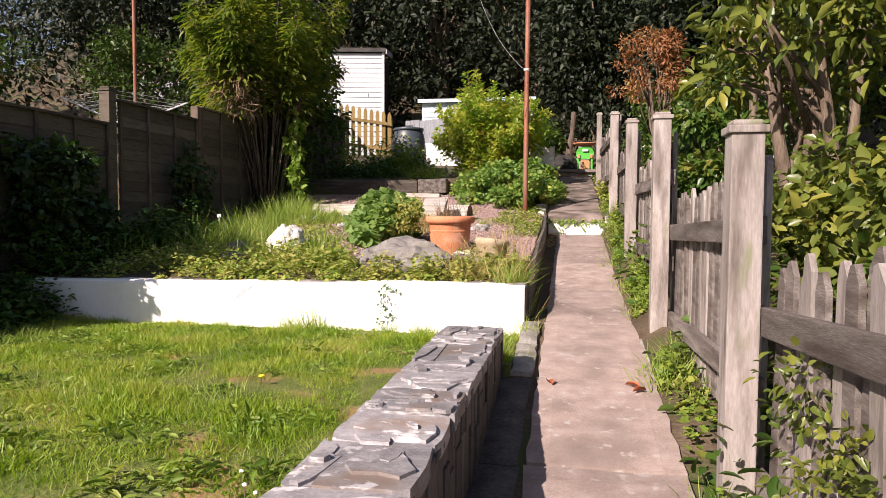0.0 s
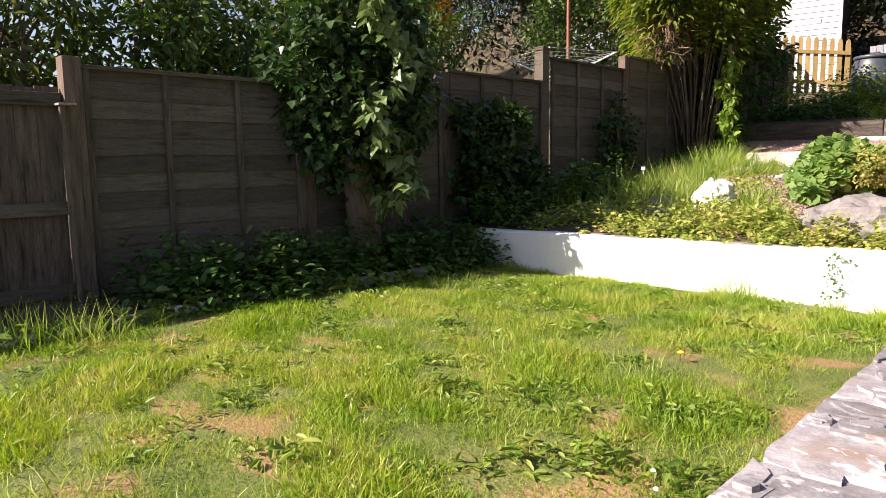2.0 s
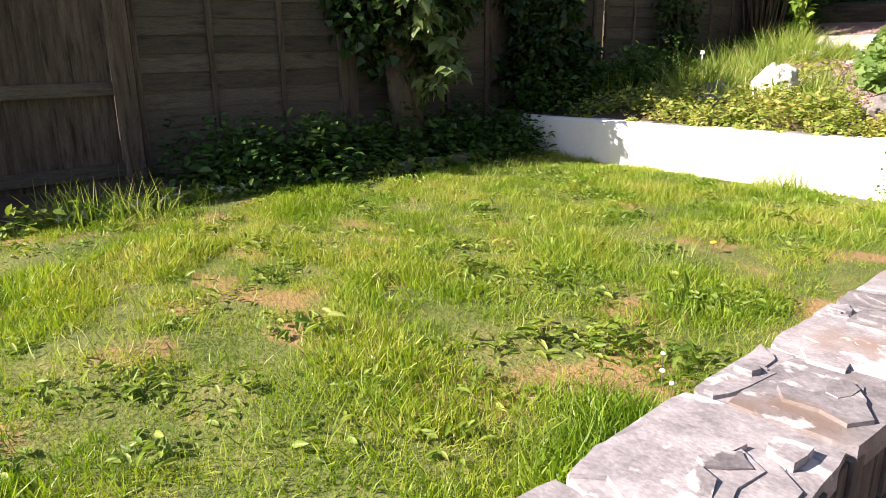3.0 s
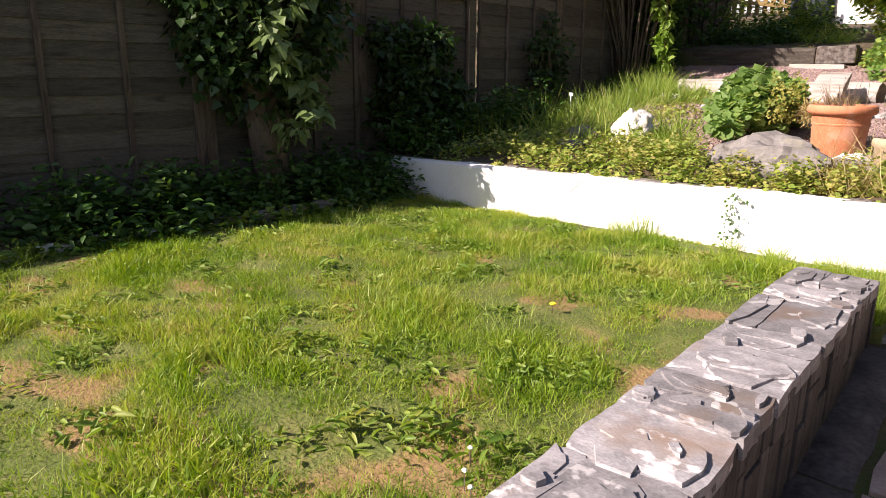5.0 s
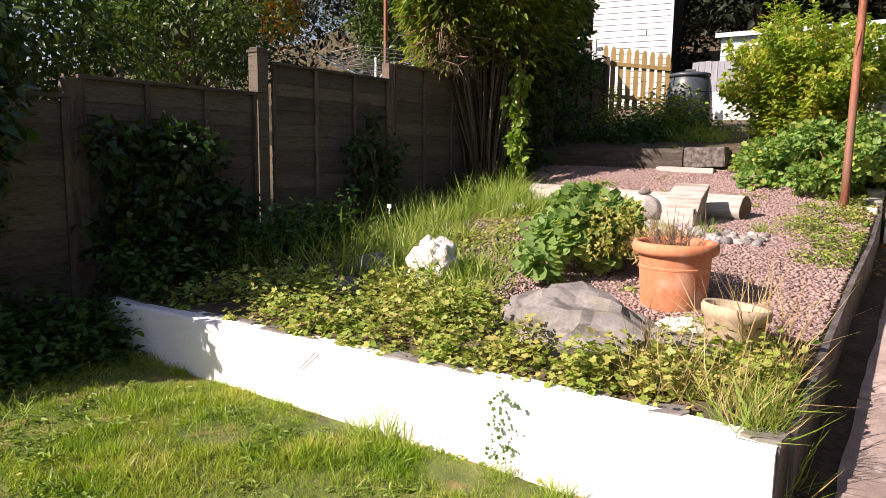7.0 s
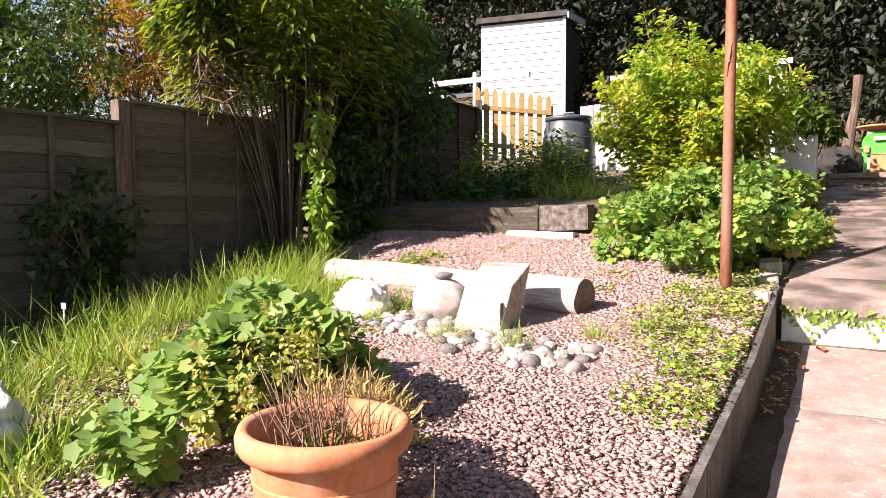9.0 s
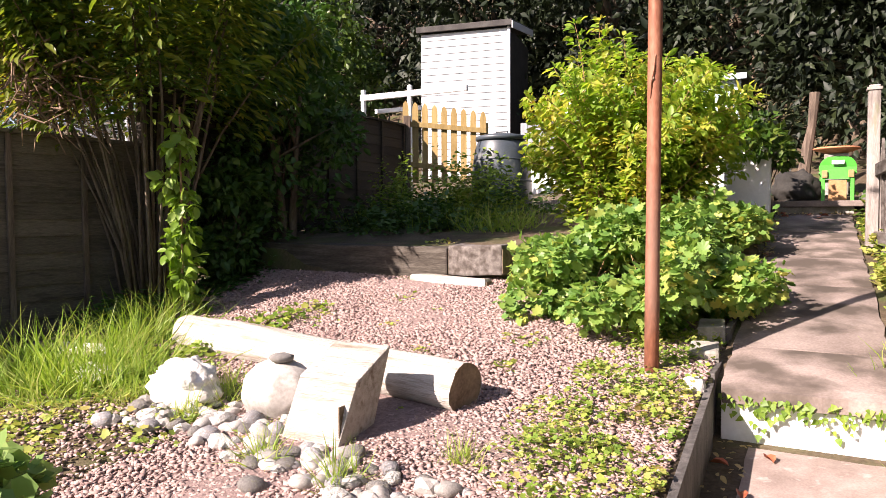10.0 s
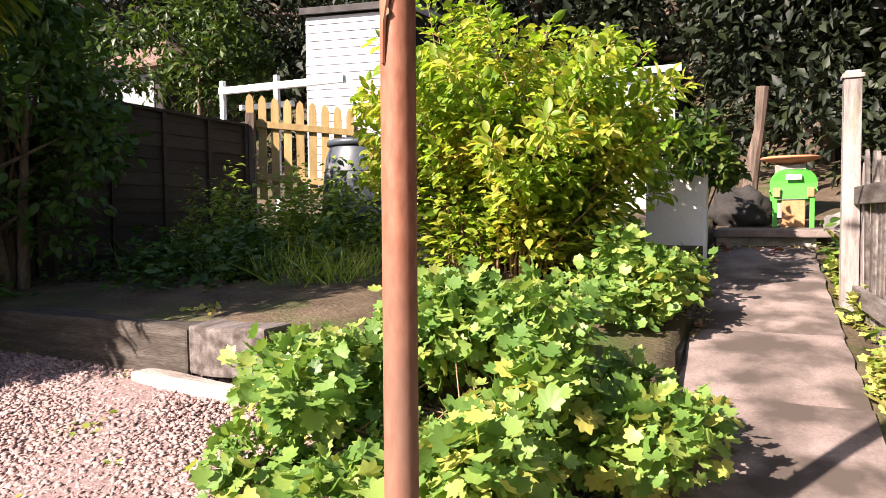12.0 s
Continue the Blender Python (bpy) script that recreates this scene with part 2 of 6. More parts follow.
M_GRAVEL = gravel_mat()
L_GRASS = leaf_mat("lawn_blades", [(0.07, 0.16, 0.012), (0.15, 0.27, 0.02), (0.25, 0.36, 0.035), (0.36, 0.4, 0.07), (0.52, 0.44, 0.18)], 0.45, 0.4, 0.45)
L_LONG = leaf_mat("long_grass", [(0.13, 0.23, 0.03), (0.21, 0.33, 0.045), (0.32, 0.39, 0.085), (0.5, 0.45, 0.2)], 0.5, 0.4, 0.6)
L_WEED = leaf_mat("weed_leaves", [(0.08, 0.16, 0.02), (0.15, 0.25, 0.035), (0.24, 0.33, 0.055), (0.36, 0.36, 0.08)], 0.5, 0.35, 0.6)
L_CREEP = leaf_mat("creeping_leaves", [(0.14, 0.235, 0.035), (0.22, 0.32, 0.055), (0.32, 0.38, 0.08), (0.46, 0.43, 0.13), (0.38, 0.27, 0.1)], 0.5, 0.35, 0.6)
L_GERAN = leaf_mat("geranium_leaves", [(0.07, 0.16, 0.035), (0.125, 0.245, 0.05), (0.19, 0.32, 0.07), (0.29, 0.39, 0.09), (0.56, 0.48, 0.11)], 0.45, 0.35, 0.7)
L_MALLOW = leaf_mat("mallow_leaves", [(0.12, 0.22, 0.055), (0.18, 0.3, 0.08), (0.25, 0.37, 0.1), (0.36, 0.42, 0.12)], 0.6, 0.45, 0.6)
L_MALLOWF = leaf_mat("pale_spikes", [(0.28, 0.3, 0.06), (0.42, 0.4, 0.1), (0.5, 0.46, 0.16)], 0.5, 0.35, 0.6)
L_FORS = leaf_mat("shrub_leaves", [(0.1, 0.21, 0.022), (0.18, 0.31, 0.038), (0.3, 0.41, 0.06), (0.45, 0.45, 0.08), (0.57, 0.41, 0.09)], 0.45, 0.5, 0.5)
L_LONGLEAF = leaf_mat("long_tree_leaves", [(0.04, 0.085, 0.014), (0.08, 0.14, 0.02), (0.18, 0.22, 0.03), (0.32, 0.3, 0.05)], 0.4, 0.5, 0.5)
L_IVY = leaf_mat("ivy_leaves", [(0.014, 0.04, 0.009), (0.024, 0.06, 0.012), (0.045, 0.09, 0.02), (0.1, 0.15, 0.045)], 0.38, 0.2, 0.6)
L_FENCEIVY = leaf_mat("bramble_leaves", [(0.03, 0.08, 0.015), (0.05, 0.12, 0.02), (0.09, 0.15, 0.03)], 0.45, 0.25, 0.5)
L_CLIMB = leaf_mat("climber_leaves", [(0.13, 0.24, 0.03), (0.21, 0.33, 0.05), (0.32, 0.41, 0.1)], 0.45, 0.4, 0.5)
# paler than L_IVY: sunlight on the hanging strands is put into the leaf colours
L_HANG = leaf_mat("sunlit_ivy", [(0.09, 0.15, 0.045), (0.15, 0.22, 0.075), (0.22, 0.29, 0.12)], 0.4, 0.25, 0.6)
L_HEDGE = leaf_mat("mixed_hedge_leaves", [(0.035, 0.075, 0.016), (0.075, 0.125, 0.026), (0.13, 0.16, 0.042), (0.2, 0.175, 0.06)], 0.45, 0.35, 0.6)
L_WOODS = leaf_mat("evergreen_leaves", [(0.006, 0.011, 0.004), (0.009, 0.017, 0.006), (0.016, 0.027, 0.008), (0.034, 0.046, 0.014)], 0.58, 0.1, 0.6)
L_WOODG = leaf_mat("woodland_leaves", [(0.018, 0.042, 0.008), (0.034, 0.07, 0.011), (0.06, 0.105, 0.016), (0.105, 0.135, 0.025)], 0.42, 0.3, 0.6)
L_AMBER = leaf_mat("amber_leaves", [(0.12, 0.12, 0.02), (0.3, 0.19, 0.025), (0.42, 0.24, 0.03), (0.5, 0.28, 0.05)], 0.5, 0.35, 0.6)
L_MAPLE = leaf_mat("copper_leaves", [(0.17, 0.075, 0.035), (0.3, 0.13, 0.055), (0.4, 0.2, 0.085), (0.42, 0.3, 0.12)], 0.5, 0.35, 0.6)
L_LAUREL = leaf_mat("laurel_leaves", [(0.05, 0.085, 0.016), (0.09, 0.13, 0.024), (0.17, 0.2, 0.035), (0.34, 0.31, 0.06)], 0.35, 0.3, 0.6)
L_RHODO = leaf_mat("glossy_shrub_leaves", [(0.025, 0.065, 0.012), (0.045, 0.1, 0.016), (0.08, 0.14, 0.022), (0.22, 0.2, 0.04)], 0.35, 0.25, 0.6)
L_DRY = leaf_mat("dry_grass", [(0.3, 0.2, 0.07), (0.45, 0.33, 0.14), (0.55, 0.44, 0.22), (0.3, 0.32, 0.08)], 0.6, 0.3, 0.4)


# ---- helpers for meshes ----
def part(name, bm, material, parent, label=""):
    me = bpy.data.meshes.new(name)
    bm.to_mesh(me)
    bm.free()
    me.materials.append(material)
    ob = new(name, me)
    if parent is not None:
        ob.parent = parent
    if label:
        ob["label"] = label
    return ob


def smooth(ob, on=True):
    ob.data.polygons.foreach_set("use_smooth", [on] * len(ob.data.polygons))
    return ob


def empty(name, at, label, category, group="", kind=""):
    ob = new(name)
    ob.location = at
    return tagged(ob, label, category, group, kind)


def box(bm, x0, x1, y0, y1, z0, z1, bev=0.0, m=None):
    r = bmesh.ops.create_cube(bm, size=1.0)
    vs = r["verts"]
    bmesh.ops.scale(bm, vec=(x1 - x0, y1 - y0, z1 - z0), verts=vs)
    bmesh.ops.translate(bm, vec=((x0 + x1) / 2, (y0 + y1) / 2, (z0 + z1) / 2), verts=vs)
    if bev:
        es = list({e for v in vs for e in v.link_edges})
        r = bmesh.ops.bevel(bm, geom=es, offset=bev, segments=2, profile=0.6, affect="EDGES")
        vs = list({v for f in r["faces"] for v in f.verts} | {v for v in vs if v.is_valid})
    if m is not None:
        bmesh.ops.transform(bm, matrix=m, verts=vs)
    return vs


def boxed(x0, x1, y0, y1, z0, z1, bev=0.0, m=None):
    bm = bmesh.new()
    box(bm, x0, x1, y0, y1, z0, z1, bev, m)
    return bm


def tube(bm, pts, radii, sides=8):
    """A tapered tube along points, closed at both ends."""
    pts = [Vector(p) for p in pts]
    rings = []
    for i, p in enumerate(pts):
        d = (pts[min(i + 1, len(pts) - 1)] - pts[max(i - 1, 0)]).normalized()
        u = d.orthogonal().normalized() if abs(d.z) > 0.9 else d.cross(Vector((0, 0, 1))).normalized()
        v = d.cross(u)
        rings.append([bm.verts.new(p + float(radii[i]) * (math.cos(a) * u + math.sin(a) * v)) for a in [2 * math.pi * k / sides for k in range(sides)]])
    for a, b in zip(rings, rings[1:]):
        for k in range(sides):
            bm.faces.new((a[k], a[(k + 1) % sides], b[(k + 1) % sides], b[k]))
    bm.faces.new(rings[0][::-1])
    bm.faces.new(rings[-1])


def lathe(profile, sides=40):
    """A turned shape from (radius, height) pairs."""
    bm = bmesh.new()
    rings = [[bm.verts.new((r * math.cos(2 * math.pi * k / sides), r * math.sin(2 * math.pi * k / sides), z)) for k in range(sides)] for r, z in profile]
    for a, b in zip(rings, rings[1:]):
        for k in range(sides):
            bm.faces.new((a[k], a[(k + 1) % sides], b[(k + 1) % sides], b[k]))
    bm.faces.new(rings[0][::-1])
    bm.faces.new(rings[-1])
    return bm


def rock_bm(rx, ry, rz, seed, rough=0.25, sub=3, freq=1.6):
    bm = bmesh.new()
    bmesh.ops.create_icosphere(bm, subdivisions=sub, radius=1.0)
    off = Vector((seed * 3.7, seed * 1.3, seed * 7.1))
    for v in bm.verts:
        n = noise.noise(v.co * freq + off) * rough + noise.noise(v.co * freq * 3 + off) * rough * 0.4
        q = v.co * (1 + n)
        v.co = Vector((q.x * rx, q.y * ry, q.z * rz))
    return bm


def np_mesh(name, V, F, material, parent=None):
    """One mesh from arrays of points and of equal-sided faces."""
    me = bpy.data.meshes.new(name)
    k = F.shape[1]
    me.vertices.add(len(V))
    me.vertices.foreach_set("co", np.ascontiguousarray(V, dtype=np.float32).ravel())
    me.loops.add(F.size)
    me.loops.foreach_set("vertex_index", np.ascontiguousarray(F, dtype=np.int32).ravel())
    me.polygons.add(len(F))
    me.polygons.foreach_set("loop_start", np.arange(0, F.size, k, dtype=np.int32))
    me.polygons.foreach_set("loop_total", np.full(len(F), k, dtype=np.int32))
    me.update(calc_edges=True)
    me.validate()
    me.materials.append(material)
    ob = new(name, me)
    if parent is not None:
        ob.parent = parent
    return ob


# leaf outlines: points (along x is width, along y is length), with a slight fold
def leaf_oval(w=0.5, fold=0.12):
    V = np.array([(0, 0, 0), (-w / 2, 0.4, fold), (0, 0.45, 0), (w / 2, 0.4, fold), (0, 1, -0.08)], float)
    F = np.array([(0, 2, 1), (0, 3, 2), (1, 2, 4), (2, 3, 4)])
    return V, F


def leaf_round(w=0.5, fold=0.1):
    """A leaf with a curved outline, creased along its midrib and bent down at the tip."""
    half = [(0.33, 0.16, 0.6), (0.5, 0.42, 1.0), (0.36, 0.74, 0.7)]
    V = [(0, 0, 0), (0, 0.45, 0.0), (0, 1, -0.1)] + [(-w * a, b, fold * c) for a, b, c in half] + [(w * a, b, fold * c) for a, b, c in half]
    F = [(1, 3, 0), (1, 4, 3), (1, 5, 4), (1, 2, 5), (1, 0, 6), (1, 6, 7), (1, 7, 8), (1, 8, 2)]
    return np.array(V, float), np.array(F)


def leaf_lobed(n=5, cut=0.66, cup=0.12):
    """A round leaf of n blunt lobes, dished a little."""
    V = [(0, 0.0, 0)]
    prof = (cut, 0.86, 1.0, 0.84)
    for i in range(4 * n + 1):
        a = -2.6 + 5.2 * i / (4 * n)
        r = 0.5 * prof[i % 4] * (0.84 + 0.16 * math.cos(a))
        V.append((r * math.sin(a), 0.12 + r * math.cos(a), cup * (prof[i % 4] - 0.3)))
    F = [(0, i + 1, i) for i in range(1, 4 * n + 1)]
    return np.array(V, float), np.array(F)


def leaf_ivy():
    V = np.array([(0, 0, 0), (-0.45, 0.15, 0.05), (-0.28, 0.5, 0.02), (0, 1, -0.1), (0.28, 0.5, 0.02), (0.45, 0.15, 0.05)], float)
    F = np.array([(0, 2, 1), (0, 3, 2), (0, 4, 3), (0, 5, 4)])
    return V, F


def blade_shape(w=0.06, bend=0.35):
    V = np.array([(-w / 2, 0, 0), (w / 2, 0, 0), (-w / 2.6, 0.5, bend * 0.22), (w / 2.6, 0.5, bend * 0.22), (0, 1, bend)], float)
    F = np.array([(0, 1, 3), (0, 3, 2), (2, 3, 4)])
    return V, F


def unit(a):
    return a / np.maximum(np.linalg.norm(a, axis=1, keepdims=True), 1e-9)


def scatter(name, P, along, facing, size, shape, material, parent=None):
    """Copies of one outline: its length runs along, its upper side faces facing."""
    T, F = shape
    y = unit(along)
    x = unit(np.cross(y, facing))
    z = np.cross(x, y)
    s = np.asarray(size).reshape(-1, 1, 1)
    V = P[:, None, :] + s * (T[None, :, 0:1] * x[:, None, :] + T[None, :, 1:2] * y[:, None, :] + T[None, :, 2:3] * z[:, None, :])
    FF = (F[None] + (np.arange(len(P)) * len(T))[:, None, None]).reshape(-1, F.shape[1])
    return np_mesh(name, V.reshape(-1, 3), FF, material, parent)


def rand_dir(n, rng=RNG):
    return unit(rng.normal(size=(n, 3)))


def foliage(name, centres, radii, count, size, shape, material, parent=None, droop=0.3, shell=0.5, up=0.7, squash=0.8, seed=1):
    """Leaves in clumps round the given centres; they lean outwards and hang a little."""
    rng = np.random.default_rng(seed)
    C, R = np.asarray(centres, float), np.asarray(radii, float)
    w = R ** 2
    idx = rng.choice(len(C), count, p=w / w.sum())
    d = rand_dir(count, rng)
    r = R[idx] * (shell + (1 - shell) * rng.random(count)) * (0.75 + 0.5 * rng.random(count))
    P = C[idx] + d * r[:, None] * np.array([1, 1, squash])
    along = d + rng.normal(size=(count, 3)) * 0.6 - np.array([0, 0, droop])
    facing = d * 0.6 + np.array([0, 0, up]) + rng.normal(size=(count, 3)) * 0.45
    sz = size * (0.6 + 0.8 * rng.random(count))
    return scatter(name, P, along, facing, sz, shape, material, parent)


def clumps(centre, radii, n, r0, r1, seed, surface=0.45, bottom=-0.6):
    """Centres of clumps that fill an uneven crown."""
    rng = np.random.default_rng(seed)
    out, rad = [], []
    while len(out) < n:
        d = rng.normal(size=3)
        d /= np.linalg.norm(d)
        if d[2] < bottom:
            continue
        k = surface + (1 - surface) * rng.random() ** 0.5
        k *= 0.82 + 0.36 * noise.noise(Vector(d * 1.7) + Vector((seed, seed * 2.1, 0)))
        out.append(np.array(centre) + d * k * np.array(radii))
        rad.append(r0 + (r1 - r0) * rng.random())
    return np.array(out), np.array(rad)


def tree(name, base, crown_at, crown_r, n_clumps, clump_r, leaves, leaf, shape, material, label, category="tree", stems=1, trunk_r=0.12,
         seed=1, bark=None, group="", bottom=-0.6, surface=0.4, limbs=16, lean=0.25, split=False, **kw):
    """A plant with trunk or stems, limbs that reach into its clumps, and a crown of many leaves."""
    rng = random.Random(seed)
    root = empty(name, base, label, category, group)
    off = Vector(base)
    C, R = clumps(Vector(crown_at) - off, crown_r, n_clumps, clump_r * 0.6, clump_r * 1.25, seed, surface, bottom)
    bm = bmesh.new()
    cz = (Vector(crown_at) - off)
    for s in range(stems):
        a = 2 * math.pi * s / stems + rng.random()
        sp = lean * (stems > 1)
        p0 = Vector((0.12 * sp * math.cos(a), 0.12 * sp * math.sin(a), -0.08))
        top = Vector((cz.x + crown_r[0] * sp * math.cos(a), cz.y + crown_r[1] * sp * math.sin(a), cz.z))
        mid = p0.lerp(top, 0.5) + Vector((rng.uniform(-0.1, 0.1), rng.uniform(-0.1, 0.1), 0)) * (1 + trunk_r * 3)
        tr = trunk_r / math.sqrt(stems)
        tube(bm, [p0, p0.lerp(mid, 0.5), mid, mid.lerp(top, 0.5), top], [tr * 1.2, tr, tr * 0.8, tr * 0.6, tr * 0.35], 8)
        for k in range(max(2, limbs // stems)):
            c = Vector(C[rng.randrange(len(C))])
            f = rng.uniform(0.35, 0.95)
            st = mid.lerp(top, (f - 0.5) * 2) if f > 0.5 else p0.lerp(mid, f * 2)
            m = st.lerp(c, 0.5) + Vector((rng.uniform(-0.15, 0.15), rng.uniform(-0.15, 0.15), 0.1)) * c.length * 0.15
            lb = bmesh.new() if split else bm
            tube(lb, [st, m, c], [tr * 0.4, tr * 0.25, tr * 0.08], 5)
            if split:
                smooth(part("limb", lb, bark or M_BARK, root))
        if split:
            smooth(part("trunk", bm, bark or M_BARK, root))
            bm = bmesh.new()
    if split:
        bm.free()
    else:
        smooth(part("trunk", bm, bark or M_BARK, root))
    crown = foliage("crown", C, R, leaves, leaf, shape, material, root, seed=seed, **kw)
    crown["kind"] = "stuff"
    return root


def arching(name, base, n, reach, height, per_stem, size, shape, material, label, category, seed, bark, thick=0.009, start=0.25, droop=0.3, off=0.12, hang=0.2, foot=0.12, low=0.62):
    """A shrub of arching stems from one foot, with leaves all along their outer parts."""
    rng = np.random.default_rng(seed)
    root = empty(name, base, label, category)
    bm = bmesh.new()
    P, A, N, S = [], [], [], []
    for k in range(n):
        a, u = rng.uniform(0, 2 * math.pi), math.sqrt(rng.random())
        dr = np.array([math.cos(a) * reach[0], math.sin(a) * reach[1], 0]) * u * rng.uniform(0.8, 1.12)
        h = height * (1 - 0.32 * u * u) * rng.uniform(low, 1.06)
        p0 = np.array([math.cos(a), math.sin(a), 0]) * foot * rng.random()
        wob = rng.normal(size=3) * 0.12

        def at(t):
            t = np.asarray(t)[..., None]
            return p0 + dr * t ** 1.35 + np.array([0, 0, 1]) * (h * t - droop * h * u * t ** 3) + wob * np.sin(t * 5) * t
        q = at(np.linspace(0, 1, 7))
        q[0, 2] = -0.06
        tube(bm, q, list(np.linspace(thick, thick * 0.25, 7)), 5)
        t = start + (1 - start) * rng.random(per_stem) ** 0.8
        c = at(t)
        tg = at(np.minimum(t + 0.02, 1.02)) - c
        tg /= np.linalg.norm(tg, axis=1, keepdims=True)
        o = rng.normal(size=(per_stem, 3))
        o -= (o * tg).sum(1, keepdims=True) * tg
        o /= np.linalg.norm(o, axis=1, keepdims=True)
        ln = off * rng.random(per_stem)[:, None] * (1.15 - t)[:, None] * 1.6
        P.append(c + o * ln)
        A.append(tg * 0.5 + o * 0.9 + rng.normal(size=(per_stem, 3)) * 0.25 - np.array([0, 0, hang]))
        N.append(np.array([0, 0, 1.0]) + rng.normal(size=(per_stem, 3)) * 0.4 + o * 0.2)
        S.append(size * (0.55 + 0.75 * rng.random(per_stem)))
    smooth(part("trunk", bm, bark, root))
    ob = scatter("crown", np.concatenate(P), np.concatenate(A), np.concatenate(N), np.concatenate(S), shape, material, root)
    ob["kind"] = "stuff"
    return root


# ---- the lie of the land ----
RISE = 0.163


def low_path(y):
    return 0.085 + 0.098 * y + 0.06 * np.clip((y - 6.5) / 3.9, 0, 1)


def path_z(y):
    return np.where(y < 10.56, low_path(y), 1.44 + RISE * (np.minimum(y, 16.05) - 10.58) + np.where(y > 16.05, 0.13 + 0.1 * (y - 16.05), 0))


def bed_z(y):
    return np.interp(y, [5.3, 5.6, 6.2, 7.2, 9, 10, 10.6, 12.1, 12.16, 15.3, 18, 21, 30, 45, 80, 300], [0.84, 0.88, 0.97, 1.05, 1.27, 1.37, 1.46, 1.78, 2.04, 2.36, 2.75, 3.4, 8, 22, 42, 60])


def bank_z(y):
    return np.interp(y, [-40, -2, 2.82, 10.6, 14.4, 18, 21, 30, 45, 80, 300], [-1.5, -0.1, 0.36, 1.5, 2.0, 2.75, 3.4, 8, 22, 42, 60])


def lawn_z(y):
    return np.interp(y, [-3, 3.2, 5.5], [0.585, 0.585, 0.5])


def land(x, y):
    x, y = np.asarray(x, float), np.asarray(y, float)
    bed = bed_z(y) - 0.2 * np.clip((x + 1.5) / 1.0, 0, 1) * np.interp(y, [10.6, 12.0, 14, 15.2], [0, 1, 1, 0])
    left = np.where(y < 5.56, lawn_z(y) - 0.01 + 0.05 * np.clip((-4.2 - x), 0, 1), bed)
    far = np.clip((-x - 14) / 30, 0, 1)
    left = left * (1 - 0.55 * far * (y > 20))
    k = np.clip((x - 0.44) / 0.14, 0, 1)
    trod = np.where((y > 10.4) & (y < 10.705), low_path(y), path_z(y))
    right = trod * (1 - k) + (bank_z(y) + 0.06 * np.clip(x - 0.7, 0, 6)) * k - 0.03
    z = np.where(x < np.where(y < 5.0, -0.62, -0.4), left, right)
    return np.where(y > 18.5, np.where(x < -0.4, left, bank_z(y)), z)


def land_at(x, y):
    return float(land(x, y))


def lines(fine0, fine1, step, reach, extra):
    a = list(np.arange(fine0, fine1 + 1e-6, step))
    d, v = step, fine1
    while v < reach:
        d *= 1.35
        v += d
        a.append(v)
    d, v = step, fine0
    while v > -reach:
        d *= 1.35
        v -= d
        a.append(v)
    return np.array(sorted(set(np.round(a + extra, 4))))


gx = lines(-6.0, 2.0, 0.1, 500, [-0.625, -0.615, -0.405, -0.395])
gy = lines(-2.0, 20.0, 0.1, 500, [5.555, 5.565, 10.695, 10.71, 12.11, 12.15])
GX, GY = np.meshgrid(gx, gy)
GZ = land(GX, GY)
bump_xy = np.array([[noise.noise(Vector((a * 1.3, b * 1.3, 0))) for a in gx] for b in gy])
GZ = GZ + 0.025 * bump_xy * ((GX < -0.7) | (GX > 0.6))
GZ -= 0.06 * ((GX > -4.1) & (GX < -0.85) & (GY > -2.9) & (GY < 5.4))
nx = len(gx)
ii = (np.arange(len(gy) - 1)[:, None] * nx + np.arange(nx - 1)[None]).ravel()
ground = np_mesh("ground", np.stack([GX, GY, GZ], -1).reshape(-1, 3), np.stack([ii, ii + 1, ii + nx + 1, ii + nx], -1), M_SOIL)
tagged(ground, "bare brown garden soil rising towards wooded hillside", "ground", kind="structure")


# lawn: the turf and its blades
def lawn_left(y):
    return np.interp(y, [-3, 0.9, 1.6, 2.5, 3.7, 4.5, 5.5], [-4.1, -4.2, -4.28, -4.4, -4.3, -4.35, -4.6])


ly = np.arange(-3.0, 5.53, 0.08)
lu = np.linspace(0, 1, 45)
LY, LU = np.meshgrid(ly, lu, indexing="ij")
LX = lawn_left(LY) + (-0.78 - lawn_left(LY)) * LU
LZ = lawn_z(LY) + 0.02 * np.array([[noise.noise(Vector((a * 1.5, b * 1.5, 3))) for a, b in zip(r, q)] for r, q in zip(LX, LY)])
k = np.arange(len(ly) - 1)[:, None] * 45 + np.arange(44)[None]
k = k.ravel()
lawn = np_mesh("lawn", np.stack([LX, LY, LZ], -1).reshape(-1, 3), np.stack([k, k + 1, k + 46, k + 45], -1), M_TURF)
strip = boxed(-0.8, -0.41, 4.235, 5.5, 0.38, 0.583, 0.0)
for v in strip.verts:
    v.co.z = v.co.z if v.co.z < 0.4 else float(lawn_z(v.co.y)) - 0.002
tagged(part("lawn", strip, M_TURF, None), "grassy gap between slate wall and white wall", "lawn", kind="structure")
smooth(tagged(lawn, "sunlit patchy turf with bare dry spots", "lawn", kind="structure"))


def grow(n, xr, yr, keep, seed):
    rng = np.random.default_rng(seed)
    x = rng.uniform(*xr, n)
    y = rng.uniform(*yr, n)
    ok = keep(x, y, rng.random(n))
    return x[ok], y[ok], rng


def n2(x, y, f, o=0.0):
    return np.array([noise.noise(Vector((a * f, b * f, o))) for a, b in zip(x, y)])


